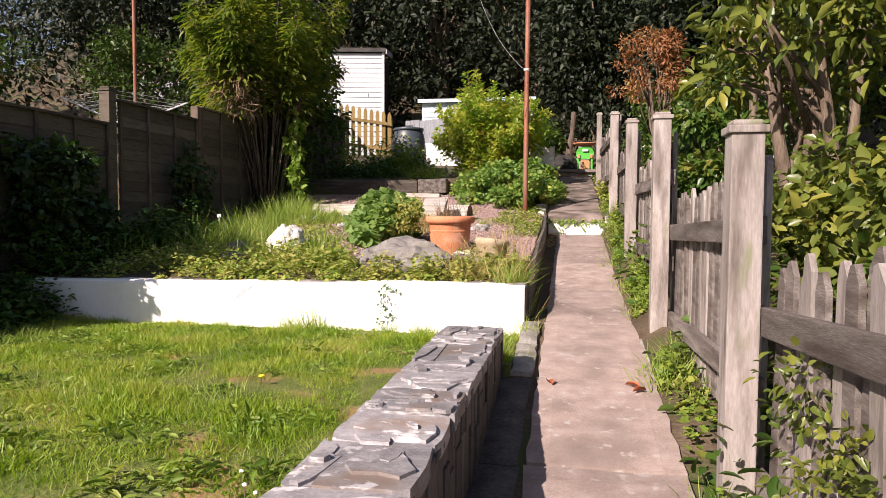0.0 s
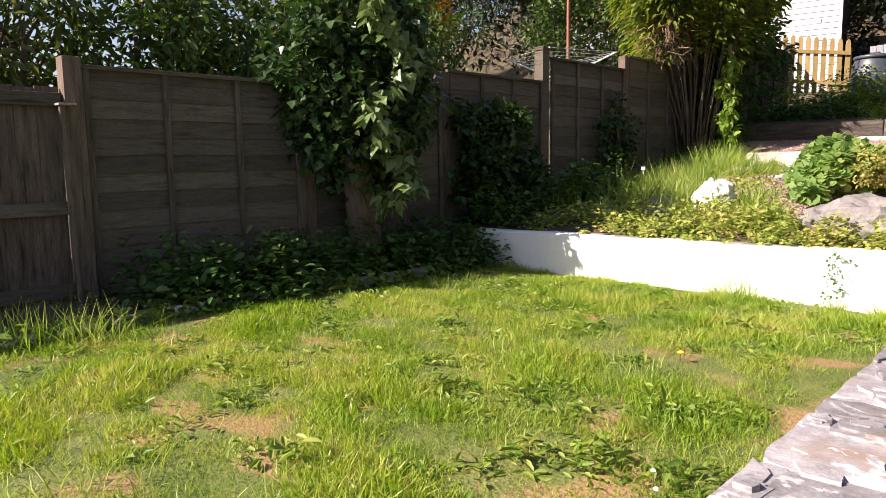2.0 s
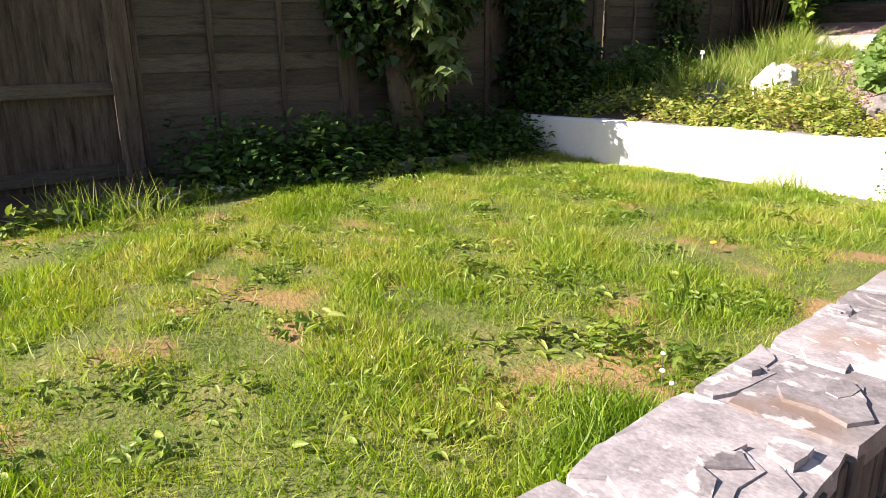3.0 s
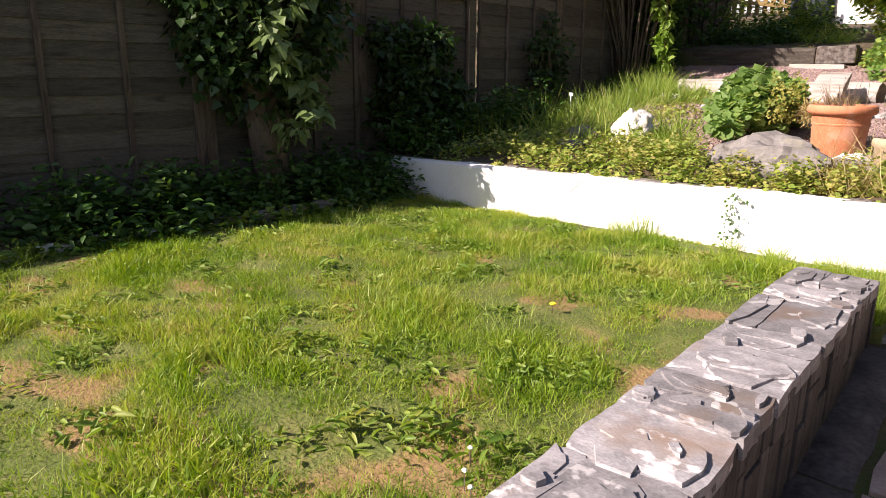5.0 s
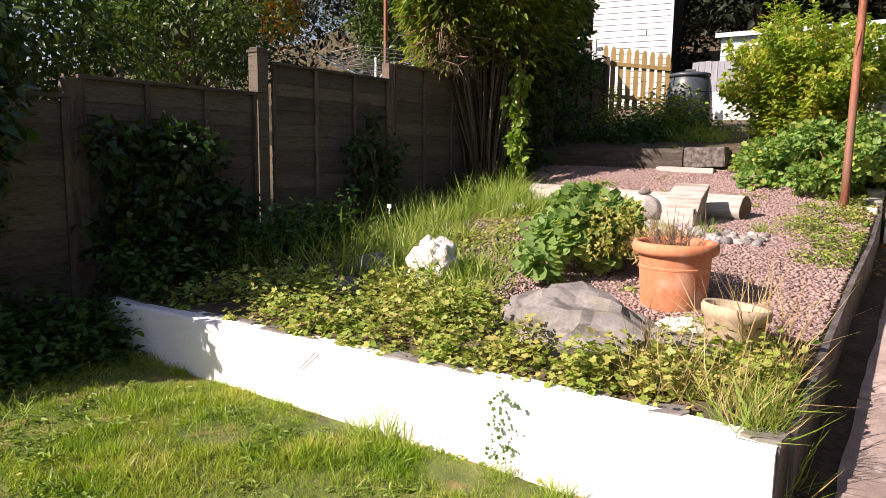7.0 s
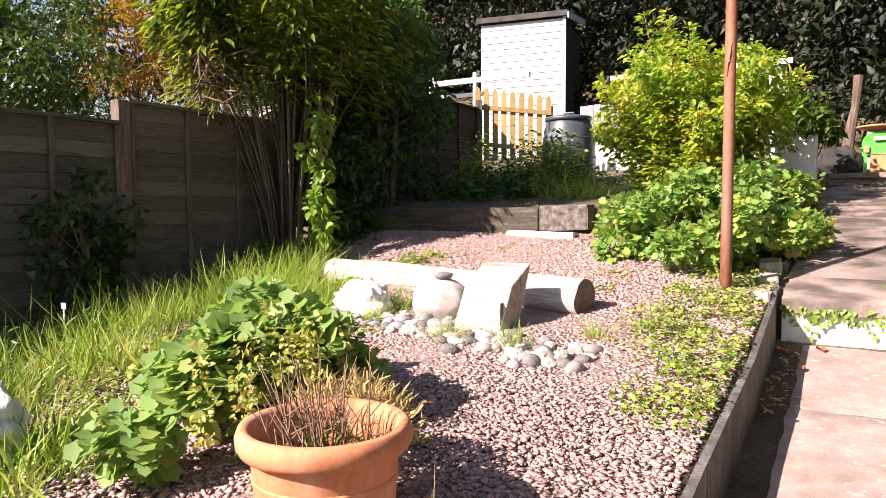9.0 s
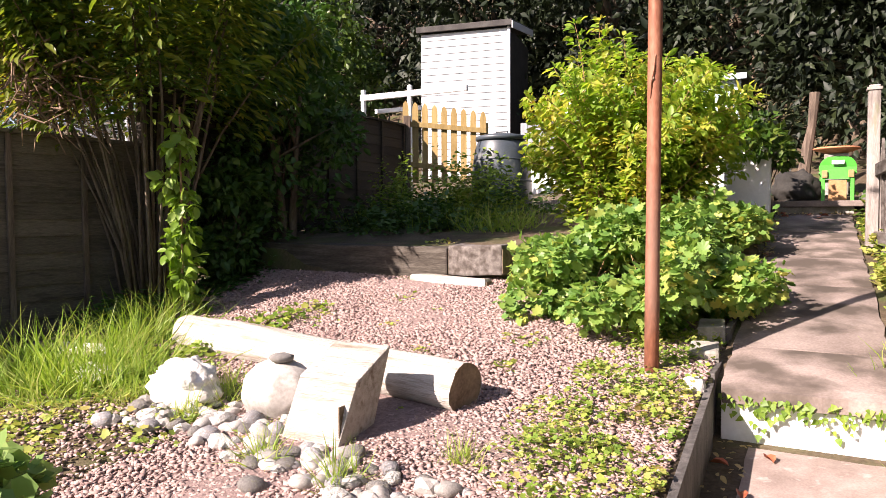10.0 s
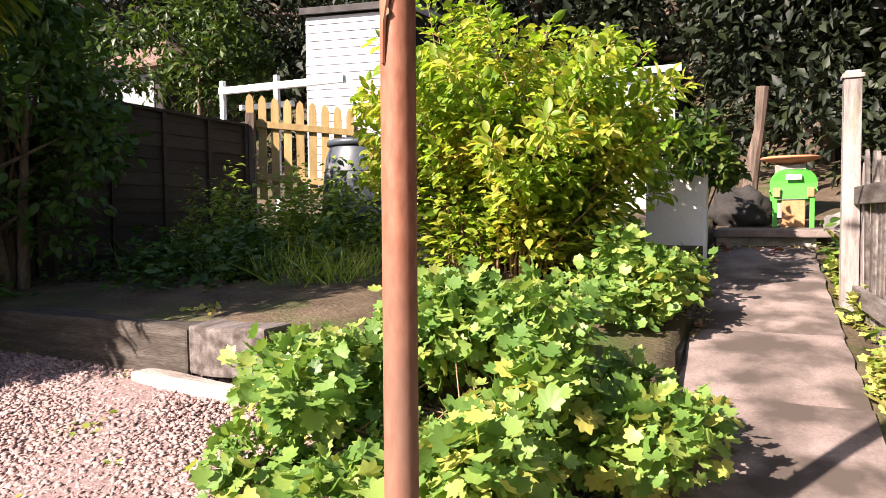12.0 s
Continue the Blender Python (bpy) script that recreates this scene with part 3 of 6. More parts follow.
DRY = [(-2.16, 1.9, 0.9), (-2.05, 2.19, 0.9), (-1.44, 1.75, 0.9), (-1.34, 1.96, 0.6), (-1.52, 2.48, 0.6), (-1.12, 3.17, 0.7), (-2.77, 2.73, 0.5), (-2.44, 2.5, 0.6), (-1.9, 3.2, 0.4), (-2.62, 1.79, 0.7), (-2.66, 1.05, 0.7), (-1.44, 2.34, 0.5), (-1.25, 5.15, 1.0), (-1.6, 5.2, 0.6), (-3.3, 1.2, 0.6)]
ROSETTES = [(-2.15, 2.3), (-1.86, 2.41), (-1.35, 2.6), (-1.49, 1.98), (-3.35, 1.02), (-3.14, 1.79), (-1.07, 2.13), (-1.3, 2.07), (-2.03, 1.47), (-2.9, 3.1), (-3.4, 2.6), (-2.3, 3.7), (-1.7, 4.3), (-3.1, 4.2), (-2.5, 4.9)]


def lawn_blades(name, n, tall, seed, shape, lean=0.45, rough=1.0):
    x, y, rng = grow(n, (-4.75, -0.42), (-3.0, 5.47), lambda a, b, r: (a > lawn_left(b) - 0.06) & ((a < -0.76) | (b > 4.27)) & (r < np.where(b < 0.2, 0.4, np.where(b < 3.2, 1.0, 0.8))), seed)
    d = n2(x, y, 1.7, 1.0) + 0.6 * n2(x, y, 5.0, 7.0)
    ok = d + rng.normal(size=len(x)) * 0.15 > -0.9
    for px, py, r in DRY:
        ok &= rng.random(len(x)) < np.clip(np.hypot((x - px) / 1.5, y - py) / (0.11 * r) - 0.25 + 0.9 * n2(x, y, 9.0, px), 0.1, 1)
    x, y, d = x[ok], y[ok], d[ok]
    m = len(x)
    h = tall * (0.55 + 0.6 * rng.random(m)) * np.clip(0.8 + 1.1 * d, 0.35, 1.7)
    P = np.stack([x, y, lawn_z(y) - 0.006], -1)
    along = np.stack([rng.normal(size=m) * lean, rng.normal(size=m) * lean, np.ones(m)], -1)
    facing = np.stack([rng.normal(size=m), rng.normal(size=m), np.full(m, 0.4)], -1)
    ob = scatter(name, P, along, facing, h, shape, L_GRASS)
    return tagged(ob, "short green lawn grass with dry straw blades", "grass", kind="stuff")


lawn_blades("lawn_grass", 380000, 0.054, 5, blade_shape(0.085, 0.6), 0.55)


# ---- path, step, edging ----
def worn_slab(x0, x1, y0, y1, zf, thick, seed, nx_=7, ny_=8):
    """A concrete slab with chipped, wavering edges that follows the slope."""
    rng = random.Random(seed)
    bm = bmesh.new()
    top, bot = [], []
    for j in range(ny_ + 1):
        rt, rb = [], []
        for i in range(nx_ + 1):
            x, y = x0 + (x1 - x0) * i / nx_, y0 + (y1 - y0) * j / ny_
            edge = i in (0, nx_) or j in (0, ny_)
            if edge:
                x += rng.uniform(-0.009, 0.009)
                y += rng.uniform(-0.009, 0.009)
            z = float(zf(y)) + 0.006 * noise.noise(Vector((x * 3, y * 3, seed))) - (0.012 if edge else 0)
            rt.append(bm.verts.new((x, y, z)))
            rb.append(bm.verts.new((x, y, z - thick)))
        top.append(rt), bot.append(rb)
    for j in range(ny_):
        for i in range(nx_):
            bm.faces.new((top[j][i], top[j][i + 1], top[j + 1][i + 1], top[j + 1][i]))
    for j in range(ny_):
        bm.faces.new((top[j][0], top[j + 1][0], bot[j + 1][0], bot[j][0]))
        bm.faces.new((top[j + 1][nx_], top[j][nx_], bot[j][nx_], bot[j + 1][nx_]))
    for i in range(nx_):
        bm.faces.new((top[0][i + 1], top[0][i], bot[0][i], bot[0][i + 1]))
        bm.faces.new((top[ny_][i], top[ny_][i + 1], bot[ny_][i + 1], bot[ny_][i]))
    return bm


lower_path = empty("path", (0, 0, 0), "worn pinkish concrete slab path climbing the garden", "path", kind="structure")
joints = [-2.6, -1.4, -0.3, 0.8, 1.92, 3.05, 4.22, 5.53, 6.82, 8.19, 9.4, 10.5]
for i, (a, b) in enumerate(zip(joints, joints[1:])):
    smooth(part("slab", worn_slab(-0.26 + 0.004 * i, 0.40 + 0.008 * i, a + 0.013, b - 0.013, path_z, 0.08, i), M_CONC, lower_path), False)
# strip beside the slate wall: the wall's cast shadow is put into its colour
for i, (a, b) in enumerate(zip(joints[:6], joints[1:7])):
    part("slab", worn_slab(-0.47, -0.275, a + 0.01, b - 0.01, lambda y: path_z(y) - 0.012, 0.08, 40 + i, 3, 8), M_SHADE_DARK, lower_path)

upper_path = empty("path", (0, 0, 0), "upper flight of cracked concrete path slabs with fallen leaves", "path", kind="structure")
joints = [10.56, 11.22, 12.7, 13.67, 14.9, 16.02]
for i, (a, b) in enumerate(zip(joints, joints[1:])):
    part("slab", worn_slab(-0.36, 0.43, a + 0.008, b - 0.008, lambda y: 1.44 + RISE * (y - 10.58), 0.075, 20 + i), M_CONC_OLD, upper_path)

step = empty("step", (0, 10.6, 1.1), "white painted concrete step riser under a slab lip", "step", kind="structure")
part("riser", boxed(-0.36, 0.5, 0.0, 0.12, -0.1, 0.262, 0.008), M_WHITE, step)
kerb = empty("step", (0.1, 16.05, 2.28), "pale concrete step at the top of the path", "step", kind="structure")
part("tread", boxed(-0.46, 0.5, -0.1, 0.6, 0.12, 0.19, 0.012), M_CONC_OLD, kerb)
part("riser", boxed(-0.44, 0.36, -0.03, 0.5, -0.15, 0.118, 0.01), M_CONC_GREY, kerb)

# dark edging between bed and path, short lengths of stone and board
# near-black boards: the shade on their path side is put into the colour
edging = empty("edging", (0, 0, 0), "thin dark board edging of the raised bed", "edging", kind="structure")
y = 5.68
r_ = random.Random(3)
while y < 10.5:
    w = r_.uniform(0.9, 1.6)
    y1 = min(10.55, y + w)
    bm = boxed(-0.405, -0.372, 0, y1 - y - 0.01, 0, 1, 0.004)
    z0, z1 = float(bed_z(y)), float(bed_z(y1))
    for v in bm.verts:
        f = v.co.y / (y1 - y)
        v.co.z = (z0 + (z1 - z0) * f - 0.5) if v.co.z < 0.5 else (z0 + (z1 - z0) * f + 0.015)
        v.co.x += 0.012 * math.sin(7 * (v.co.y + y))
    part("edge_board", bm, M_SHADE_DARK, edging).location = (0, y, 0)
    y = y1
y = 10.62
while y < 15.2:
    w = r_.uniform(0.5, 0.9)
    xo = -0.40 + r_.uniform(-0.015, 0.015)
    zt = 1.44 + RISE * (y - 10.58) + r_.uniform(0.035, 0.085)
    part("edge_board", boxed(xo - 0.02, xo + 0.02, y, y + w - 0.012, zt - 0.4, zt, 0.006), M_SHADE_DARK, edging)
    y += w
for bx, by, bz in ((-0.49, 11.05, 1.5), (-0.5, 11.45, 1.58)):
    blk = part("edging_block", boxed(-0.09, 0.07, -0.14, 0.14, -0.2, 0.05, 0.014), M_CONC_GREY, None)
    blk.matrix_basis = pose(bx, by, bz, 3, -2, 6)
    tagged(blk, "weathered concrete block at bed edge", "block", "blocks along bed edge")
kerb_strip = empty("edging", (0, 0, 0), "low pale concrete kerb beside the path", "edging", kind="structure")
for i, yy in enumerate((4.26, 4.88)):
    part("kerb_stone", worn_slab(-0.405, -0.275, yy, yy + 0.61, lambda y: path_z(y) + 0.012, 0.1, 80 + i, 3, 6), M_CONC_GREY, kerb_strip)
for i, yy in enumerate(np.arange(4.5, 10.4, 0.7)):
    part("kerb_stone", worn_slab(0.428 + 0.006 * i, 0.476 + 0.006 * i, yy, yy + 0.69, lambda y: path_z(y) - 0.004, 0.1, 90 + i, 2, 6), M_CONC_GREY, kerb_strip)

# ---- white retaining wall ----
bm = bmesh.new()
N = 70
prof = []
for i in range(N + 1):
    x = -4.85 + (4.45) * i / N
    yo = 5.47 + 0.008 * noise.noise(Vector((x * 2, 0, 0)))
    zt = 0.865 + 0.022 * noise.noise(Vector((x * 1.1, 5, 0))) + 0.045 * i / N
    if i == N:
        x, yo = -0.40, 5.475
    prof.append([bm.verts.new((x, yo + 0.006 * noise.noise(Vector((x * 4, k, 2))), z)) for k, z in enumerate((0.3, 0.55, 0.7, zt - 0.02))]
                + [bm.verts.new((x, yo + 0.02, zt)), bm.verts.new((x, yo + 0.16, zt + 0.004)), bm.verts.new((x, yo + 0.175, 0.3))])
for a, b in zip(prof, prof[1:]):
    for q in range(6):
        bm.faces.new((a[q], b[q], b[q + 1], a[q + 1]))
bm.faces.new(prof[0])
bm.faces.new(prof[-1][::-1])
white_wall = tagged(part("wall_white", bm, M_WHITE, None), "low white-painted rendered retaining wall above lawn", "wall", kind="structure")
# wall's end turned from the sun: its shade is put into the colour
side = tagged(part("wall_side", boxed(-0.43, -0.388, 5.50, 5.70, 0.4, 0.90, 0.006), M_SHADE_DARK, None), "end of the retaining wall, darkened in colour for its shade", "wall", kind="structure")
def shard(w, d, t, seed, n=9):
    """A flat stone with a broken outline and a split top."""
    rng = random.Random(seed)
    bm = bmesh.new()
    ring = []
    for i in range(n):
        a = 2 * math.pi * i / n + rng.uniform(-0.15, 0.15)
        e = max(abs(math.cos(a)), abs(math.sin(a)))
        s = rng.uniform(0.86, 1.03)
        ring.append((w / 2 * math.cos(a) / e * s, d / 2 * math.sin(a) / e * s))
    top = [bm.verts.new((x * rng.uniform(0.965, 1), y * rng.uniform(0.965, 1), t * rng.uniform(0.8, 1.05))) for x, y in ring]
    mid = [bm.verts.new((x, y, t * 0.5)) for x, y in ring]
    bot = [bm.verts.new((x, y, -0.03)) for x, y in ring]
    c = bm.verts.new((w * rng.uniform(-0.2, 0.2), d * rng.uniform(-0.2, 0.2), t * rng.uniform(0.9, 1.05)))
    for i in range(n):
        j = (i + 1) % n
        bm.faces.new((c, top[i], top[j]))
        bm.faces.new((top[j], top[i], mid[i], mid[j]))
        bm.faces.new((mid[j], mid[i], bot[i], bot[j]))
    return bm


coping = empty("coping", (0, 0, 0), "thin broken stone coping along white wall", "coping", kind="structure")
x = -4.7
r_ = random.Random(9)
sd = 900
while x < -0.55:
    w = r_.uniform(0.1, 0.26)
    x += r_.uniform(0, 0.25)
    ob = part("coping_stone", shard(w + 0.02, r_.uniform(0.1, 0.16), r_.uniform(0.006, 0.014), sd, 8), M_STONE_G, coping)
    ob.matrix_basis = pose(x + w / 2, 5.63 + r_.uniform(-0.03, 0.02), 0.862 + 0.045 * (x + 4.7) / 4.4, r_.uniform(-4, 4), r_.uniform(-4, 4), r_.uniform(-8, 8))
    sd += 1
    x += w

# ---- slate wall beside the lawn ----
slate_wall = empty("wall_slate", (0, 0, 0), "dry-laid slate wall with rough flaking flat coping stones", "wall", kind="structure")
part("core", boxed(-0.76, -0.485, -2.4, 4.2, -0.3, 0.73), M_SHADE_DARK, slate_wall)


def flake(bm, cx, cy, w, d, z0, z1, rng, n, jag):
    """A thin split layer with a broken, angular outline."""
    turn = rng.uniform(-0.25, 0.25)
    ring = []
    for i in range(n):
        a = 2 * math.pi * (i + rng.uniform(-0.3, 0.3)) / n
        e = max(abs(math.cos(a)), abs(math.sin(a))) ** 0.85
        k = rng.uniform(1 - jag, 1.02) / e
        x, y = w / 2 * math.cos(a) * k, d / 2 * math.sin(a) * k
        ring.append((cx + x * math.cos(turn) - y * math.sin(turn), cy + x * math.sin(turn) + y * math.cos(turn)))
    tilt = (rng.uniform(-0.02, 0.02), rng.uniform(-0.02, 0.02))
    top = [bm.verts.new((x, y, z1 + tilt[0] * (x - cx) + tilt[1] * (y - cy))) for x, y in ring]
    bot = [bm.verts.new((cx + (x - cx) * 1.02, cy + (y - cy) * 1.02, z0)) for x, y in ring]
    bm.faces.new(top)
    for i in range(n):
        j = (i + 1) % n
        bm.faces.new((top[j], top[i], bot[i], bot[j]))


def slab_stone(w, d, t, seed):
    """A broad split slate: a jagged slab with thinner layers flaking off its top."""
    rng = random.Random(seed)
    bm = bmesh.new()
    ring = []
    for (ax, ay), (bx, by) in (((-1, -1), (1, -1)), ((1, -1), (1, 1)), ((1, 1), (-1, 1)), ((-1, 1), (-1, -1))):
        for i in range(5):
            f = i / 5 + rng.uniform(-0.07, 0.07) * (i > 0)
            k = 1 - rng.uniform(0, 0.05) - (rng.uniform(0, 0.1) if i == 0 else 0)
            ring.append(((ax + (bx - ax) * f) * w / 2 * k, (ay + (by - ay) * f) * d / 2 * k))
    n = len(ring)
    top = [bm.verts.new((x * 0.99, y * 0.99, t)) for x, y in ring]
    bot = [bm.verts.new((x, y, -0.03)) for x, y in ring]
    mid = bm.verts.new((rng.uniform(-0.2, 0.2) * w, rng.uniform(-0.2, 0.2) * d, t + 0.001))
    for i in range(n):
        j = (i + 1) % n
        bm.faces.new((top[i], top[j], mid))
        bm.faces.new((top[j], top[i], bot[i], bot[j]))
    z = t
    for _ in range(rng.choice((2, 3, 4))):
        f = rng.uniform(0.3, 0.85)
        th = rng.uniform(0.003, 0.009)
        flake(bm, rng.uniform(-0.5, 0.5) * (1 - f) * w, rng.uniform(-0.5, 0.5) * (1 - f) * d, w * f, d * rng.uniform(0.35, 0.85), z - 0.008, z + th, rng, rng.choice((7, 8, 9, 11)), 0.35)
        z += th * 0.6
    return bm


r_ = random.Random(21)
y, sd = -1.0, 0
while y < 4.2:
    d = r_.choice((r_.uniform(0.12, 0.22), r_.uniform(0.24, 0.5)))
    y1 = min(y + d, 4.25)
    if 4.25 - y1 < 0.12:
        y1 = 4.25
    cuts = [-0.8] + sorted(r_.uniform(-0.73, -0.52) for _ in range(r_.choice((0, 0, 1, 1)))) + [-0.452]
    for a, b in zip(cuts, cuts[1:]):
        ob = part("slate_stone", slab_stone(b - a + 0.012, y1 - y + 0.012, r_.uniform(0.022, 0.034), sd), M_SLATE, slate_wall)
        ob.matrix_basis = pose((a + b) / 2, (y + y1) / 2, 0.744, r_.uniform(-1.2, 1.2), r_.uniform(-1.2, 1.2), r_.uniform(-2.5, 2.5))
        sd += 1
    for _ in range(r_.choice((1, 2, 3))):
        ob = part("slate_stone", shard(r_.uniform(0.03, 0.12), r_.uniform(0.02, 0.09), r_.uniform(0.003, 0.009), sd, r_.choice((5, 6, 7))), M_SLATE, slate_wall)
        ob.matrix_basis = pose(r_.uniform(-0.78, -0.48), r_.uniform(y, y1), 0.782, r_.uniform(-6, 6), r_.uniform(-6, 6), r_.uniform(0, 180))
        sd += 1
    y = y1
y = -1.0
# path-side stones, with the wall's own shade put into their colour
while y < 4.2:
    w = r_.uniform(0.05, 0.16)
    z0 = float(path_z(y)) - 0.08
    while z0 < 0.72:
        h = r_.uniform(0.18, 0.45)
        o = r_.uniform(0, 0.014)
        part("face_stone", boxed(-0.5, -0.462 + o, y, min(4.215, y + w - 0.004), z0, min(0.745, z0 + h - 0.004), 0.006), M_SHADE_DARK, slate_wall)
        z0 += h
    y += w
for i in range(4):
    part("face_stone", boxed(-0.79 + i * 0.082, -0.713 + i * 0.082, 4.195, 4.225 + 0.01 * (i % 2), 0.4, 0.73, 0.006), M_SHADE_DARK, slate_wall)

# ---- fence along the shaded side ----
FX = -5.3
fence = empty("panel_fence", (0, 0, 0), "weathered brown panel fence in shade along neighbouring garden", "fence")


def lap_panel(y0, y1, z0, z1, seed, wood):
    """A lap fence panel: overlapping boards, uprights, a capping rail."""
    rng = random.Random(seed)
    at = Matrix.Translation((FX, y0, z0))
    h, L = z1 - z0, y1 - y0
    z = 0.0
    while z < h - 0.05:
        bh = min(0.145, h - z)
        m = pose(0.0, 0, z + bh / 2, 0, -5, 0)
        part("board", boxed(-0.006, 0.006, 0.02, L - 0.02, -bh / 2 - 0.012, bh / 2 + 0.008, 0.0, m), wood, fence).matrix_basis = at
        z += 0.128 + rng.uniform(-0.006, 0.006)
    n = max(2, round(L / 0.62))
    for k in range(n + 1):
        yy = min(max(L * k / n, 0.03), L - 0.03)
        part("batten", boxed(0.012, 0.036, yy - 0.022, yy + 0.022, -0.02, h, 0.004), M_FENCE_V if wood is M_FENCE else M_FENCE_DARK, fence).matrix_basis = at
    part("capping", boxed(-0.03, 0.045, 0, L, h, h + 0.03, 0.005), wood, fence).matrix_basis = at


def square_post(parent, x, y, z0, z1, w, material, cap=True):
    """A square post with a chamfered cap, part of its fence."""
    h = z1 - z0
    ob = part("post", boxed(-w / 2, w / 2, -w / 2, w / 2, -0.3, h - (0.05 if cap else 0), 0.006), material, parent)
    ob.matrix_basis = Matrix.Translation((x, y, z0))
    if cap:
        bm = boxed(-w / 2 - 0.012, w / 2 + 0.012, -w / 2 - 0.012, w / 2 + 0.012, h - 0.05, h - 0.022, 0.005)
        box(bm, -w / 2 + 0.005, w / 2 - 0.005, -w / 2 + 0.005, w / 2 - 0.005, h - 0.022, h, 0.009)
        part("cap", bm, material, ob)


# panels and posts up the slope take the boards with shade painted in
for i, (a, b, zt) in enumerate([(2.0, 3.75, 2.2), (3.83, 5.5, 2.31), (5.58, 7.26, 2.46), (7.44, 9.2, 2.76), (9.28, 11.1, 2.95), (11.18, 13.1, 3.5), (13.18, 15.62, 3.64)]):
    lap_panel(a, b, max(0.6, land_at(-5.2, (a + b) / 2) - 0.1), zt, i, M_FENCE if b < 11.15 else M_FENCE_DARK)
for yy, zt in ((3.79, 2.32), (5.54, 2.46), (9.24, 2.97), (11.14, 3.52), (13.14, 3.64), (15.68, 3.7)):
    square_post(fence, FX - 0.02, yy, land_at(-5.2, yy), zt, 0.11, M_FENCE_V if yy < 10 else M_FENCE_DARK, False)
square_post(fence, FX - 0.055, 7.35, land_at(-5.2, 7.35), 2.91, 0.13, M_FENCE)
square_post(fence, FX + 0.03, 1.93, 0.58, 2.27, 0.12, M_FENCE_V, False)
stub = empty("metal_post", (FX + 0.14, 1.86, 0.58), "thin dark rusted stake leaning against fence post", "post")
bm = bmesh.new()
tube(bm, [(0, 0, -0.1), (0.0, -0.02, 0.7), (0.0, -0.03, 1.36)], [0.022, 0.02, 0.02], 8)
part("shaft", bm, M_FENCE_V, stub)
part("top_plate", boxed(-0.05, 0.05, -0.06, 0.05, 1.36, 1.375, 0.003), M_CONC_GREY, stub)
gate = empty("board_fence", (FX, -1.6, 0.56), "vertical feather-edge board fence with three rails", "fence")
for k in range(26):
    yy = 0.02 + k * 0.132
    m = pose(0.0, yy + 0.066, 0.78, 0, 0, 5)
    part("board", boxed(-0.007, 0.007, -0.072, 0.072, -0.74, 0.72 + 0.01 * (k % 2), 0.0, m), M_FENCE_V, gate)
for zz in (0.1, 0.66, 1.38):
    part("rail", boxed(0.012, 0.05, 0, 3.46, zz, zz + 0.09, 0.006), M_FENCE, gate)

# ---- picket fence on the sunny side ----
PX = 0.575
posts = [0.4, 2.82, 5.2, 7.84, 10.8, 14.4]
tops = [1.5, 1.82, 2.19, 2.5, 3.0, 3.5]
picket_fence = empty("picket_fence", (0, 0, 0), "silver-grey weathered picket fence with capped square posts", "fence")
rails = [1.225, 1.415, 1.74, 2.12, 2.72]
falls = [0.064, 0.03, 0, 0, 0]
for y, zt in zip(posts, tops):
    square_post(picket_fence, PX + 0.02 * (7 < y < 12) - 0.05 * (y > 12), y, land_at(0.62, y), zt, 0.118 if y < 12 else 0.1, M_POST)


def picket_bm(w, h, t, point, rng):
    bm = bmesh.new()
    c = rng.uniform(0.35, 0.65) * w - w / 2
    pts = [(-w / 2, 0), (w / 2, 0), (w / 2 - rng.uniform(0, 0.006), h - point), (c + w * 0.18, h - point * 0.12), (c - w * 0.12, h), (-w / 2 + rng.uniform(0, 0.006), h - point * 0.9)]
    a = [bm.verts.new((-t / 2, x, z)) for x, z in pts]
    b = [bm.verts.new((t / 2, x, z)) for x, z in pts]
    bm.faces.new(a[::-1]), bm.faces.new(b)
    for i in range(len(pts)):
        j = (i + 1) % len(pts)
        bm.faces.new((a[i], a[j], b[j], b[i]))
    return bm


for k, (a, b, zr, fall) in enumerate(zip(posts, posts[1:], rails, falls)):
    rng = random.Random(50 + k)
    lo = zr - 0.62
    for q, zz in enumerate((zr, lo)):
        part("rail", boxed(PX + 0.062, PX + 0.102, 0.0, b - a, zz - 0.06, zz + 0.05, 0.006), M_RAIL, picket_fence).matrix_basis = pose(0, a, 0, -math.degrees(math.atan(fall)), 0, 1.6 if k == 4 else 0)
    ob = part("picket", picket_bm(0.085, tops[k] - 0.12 - land_at(0.7, posts[k]), 0.022, 0.035, rng), M_POST, picket_fence)
    ob.matrix_basis = pose(PX + 0.115, a + 0.13, land_at(0.7, posts[k]), 0.4, 0, 0)
    y = 0.2
    while y < b - a - 0.05:
        w = rng.uniform(0.075, 0.1)
        top = zr - fall * y + 0.23 + rng.uniform(-0.05, 0.04)
        bot = max(zr - fall * y - 0.86, land_at(0.7, a + y) - 0.02)
        ob = part("picket", picket_bm(w, top - bot, 0.02, 0.06, rng), M_POST if rng.random() < 0.4 else M_RAIL, picket_fence)
        ob.matrix_basis = pose(PX + 0.115 - (0.028 * y if k == 4 else 0), a + y + w / 2, bot, rng.uniform(-1.5, 1.5), rng.uniform(-1, 1), 0)
        y += w + rng.uniform(0.012, 0.045)


# ---- things on the raised bed ----
def stone(name, at, r, seed, material, label, category="rock", group="", rough=0.25, turn=0, sub=3, freq=1.6, tilt=0):
    ob = part(name, rock_bm(*r, seed, rough, sub, freq), material, None)
    ob.matrix_basis = pose(*at, tilt, 0, turn)
    return smooth(tagged(ob, label, category, group), sub != 3)


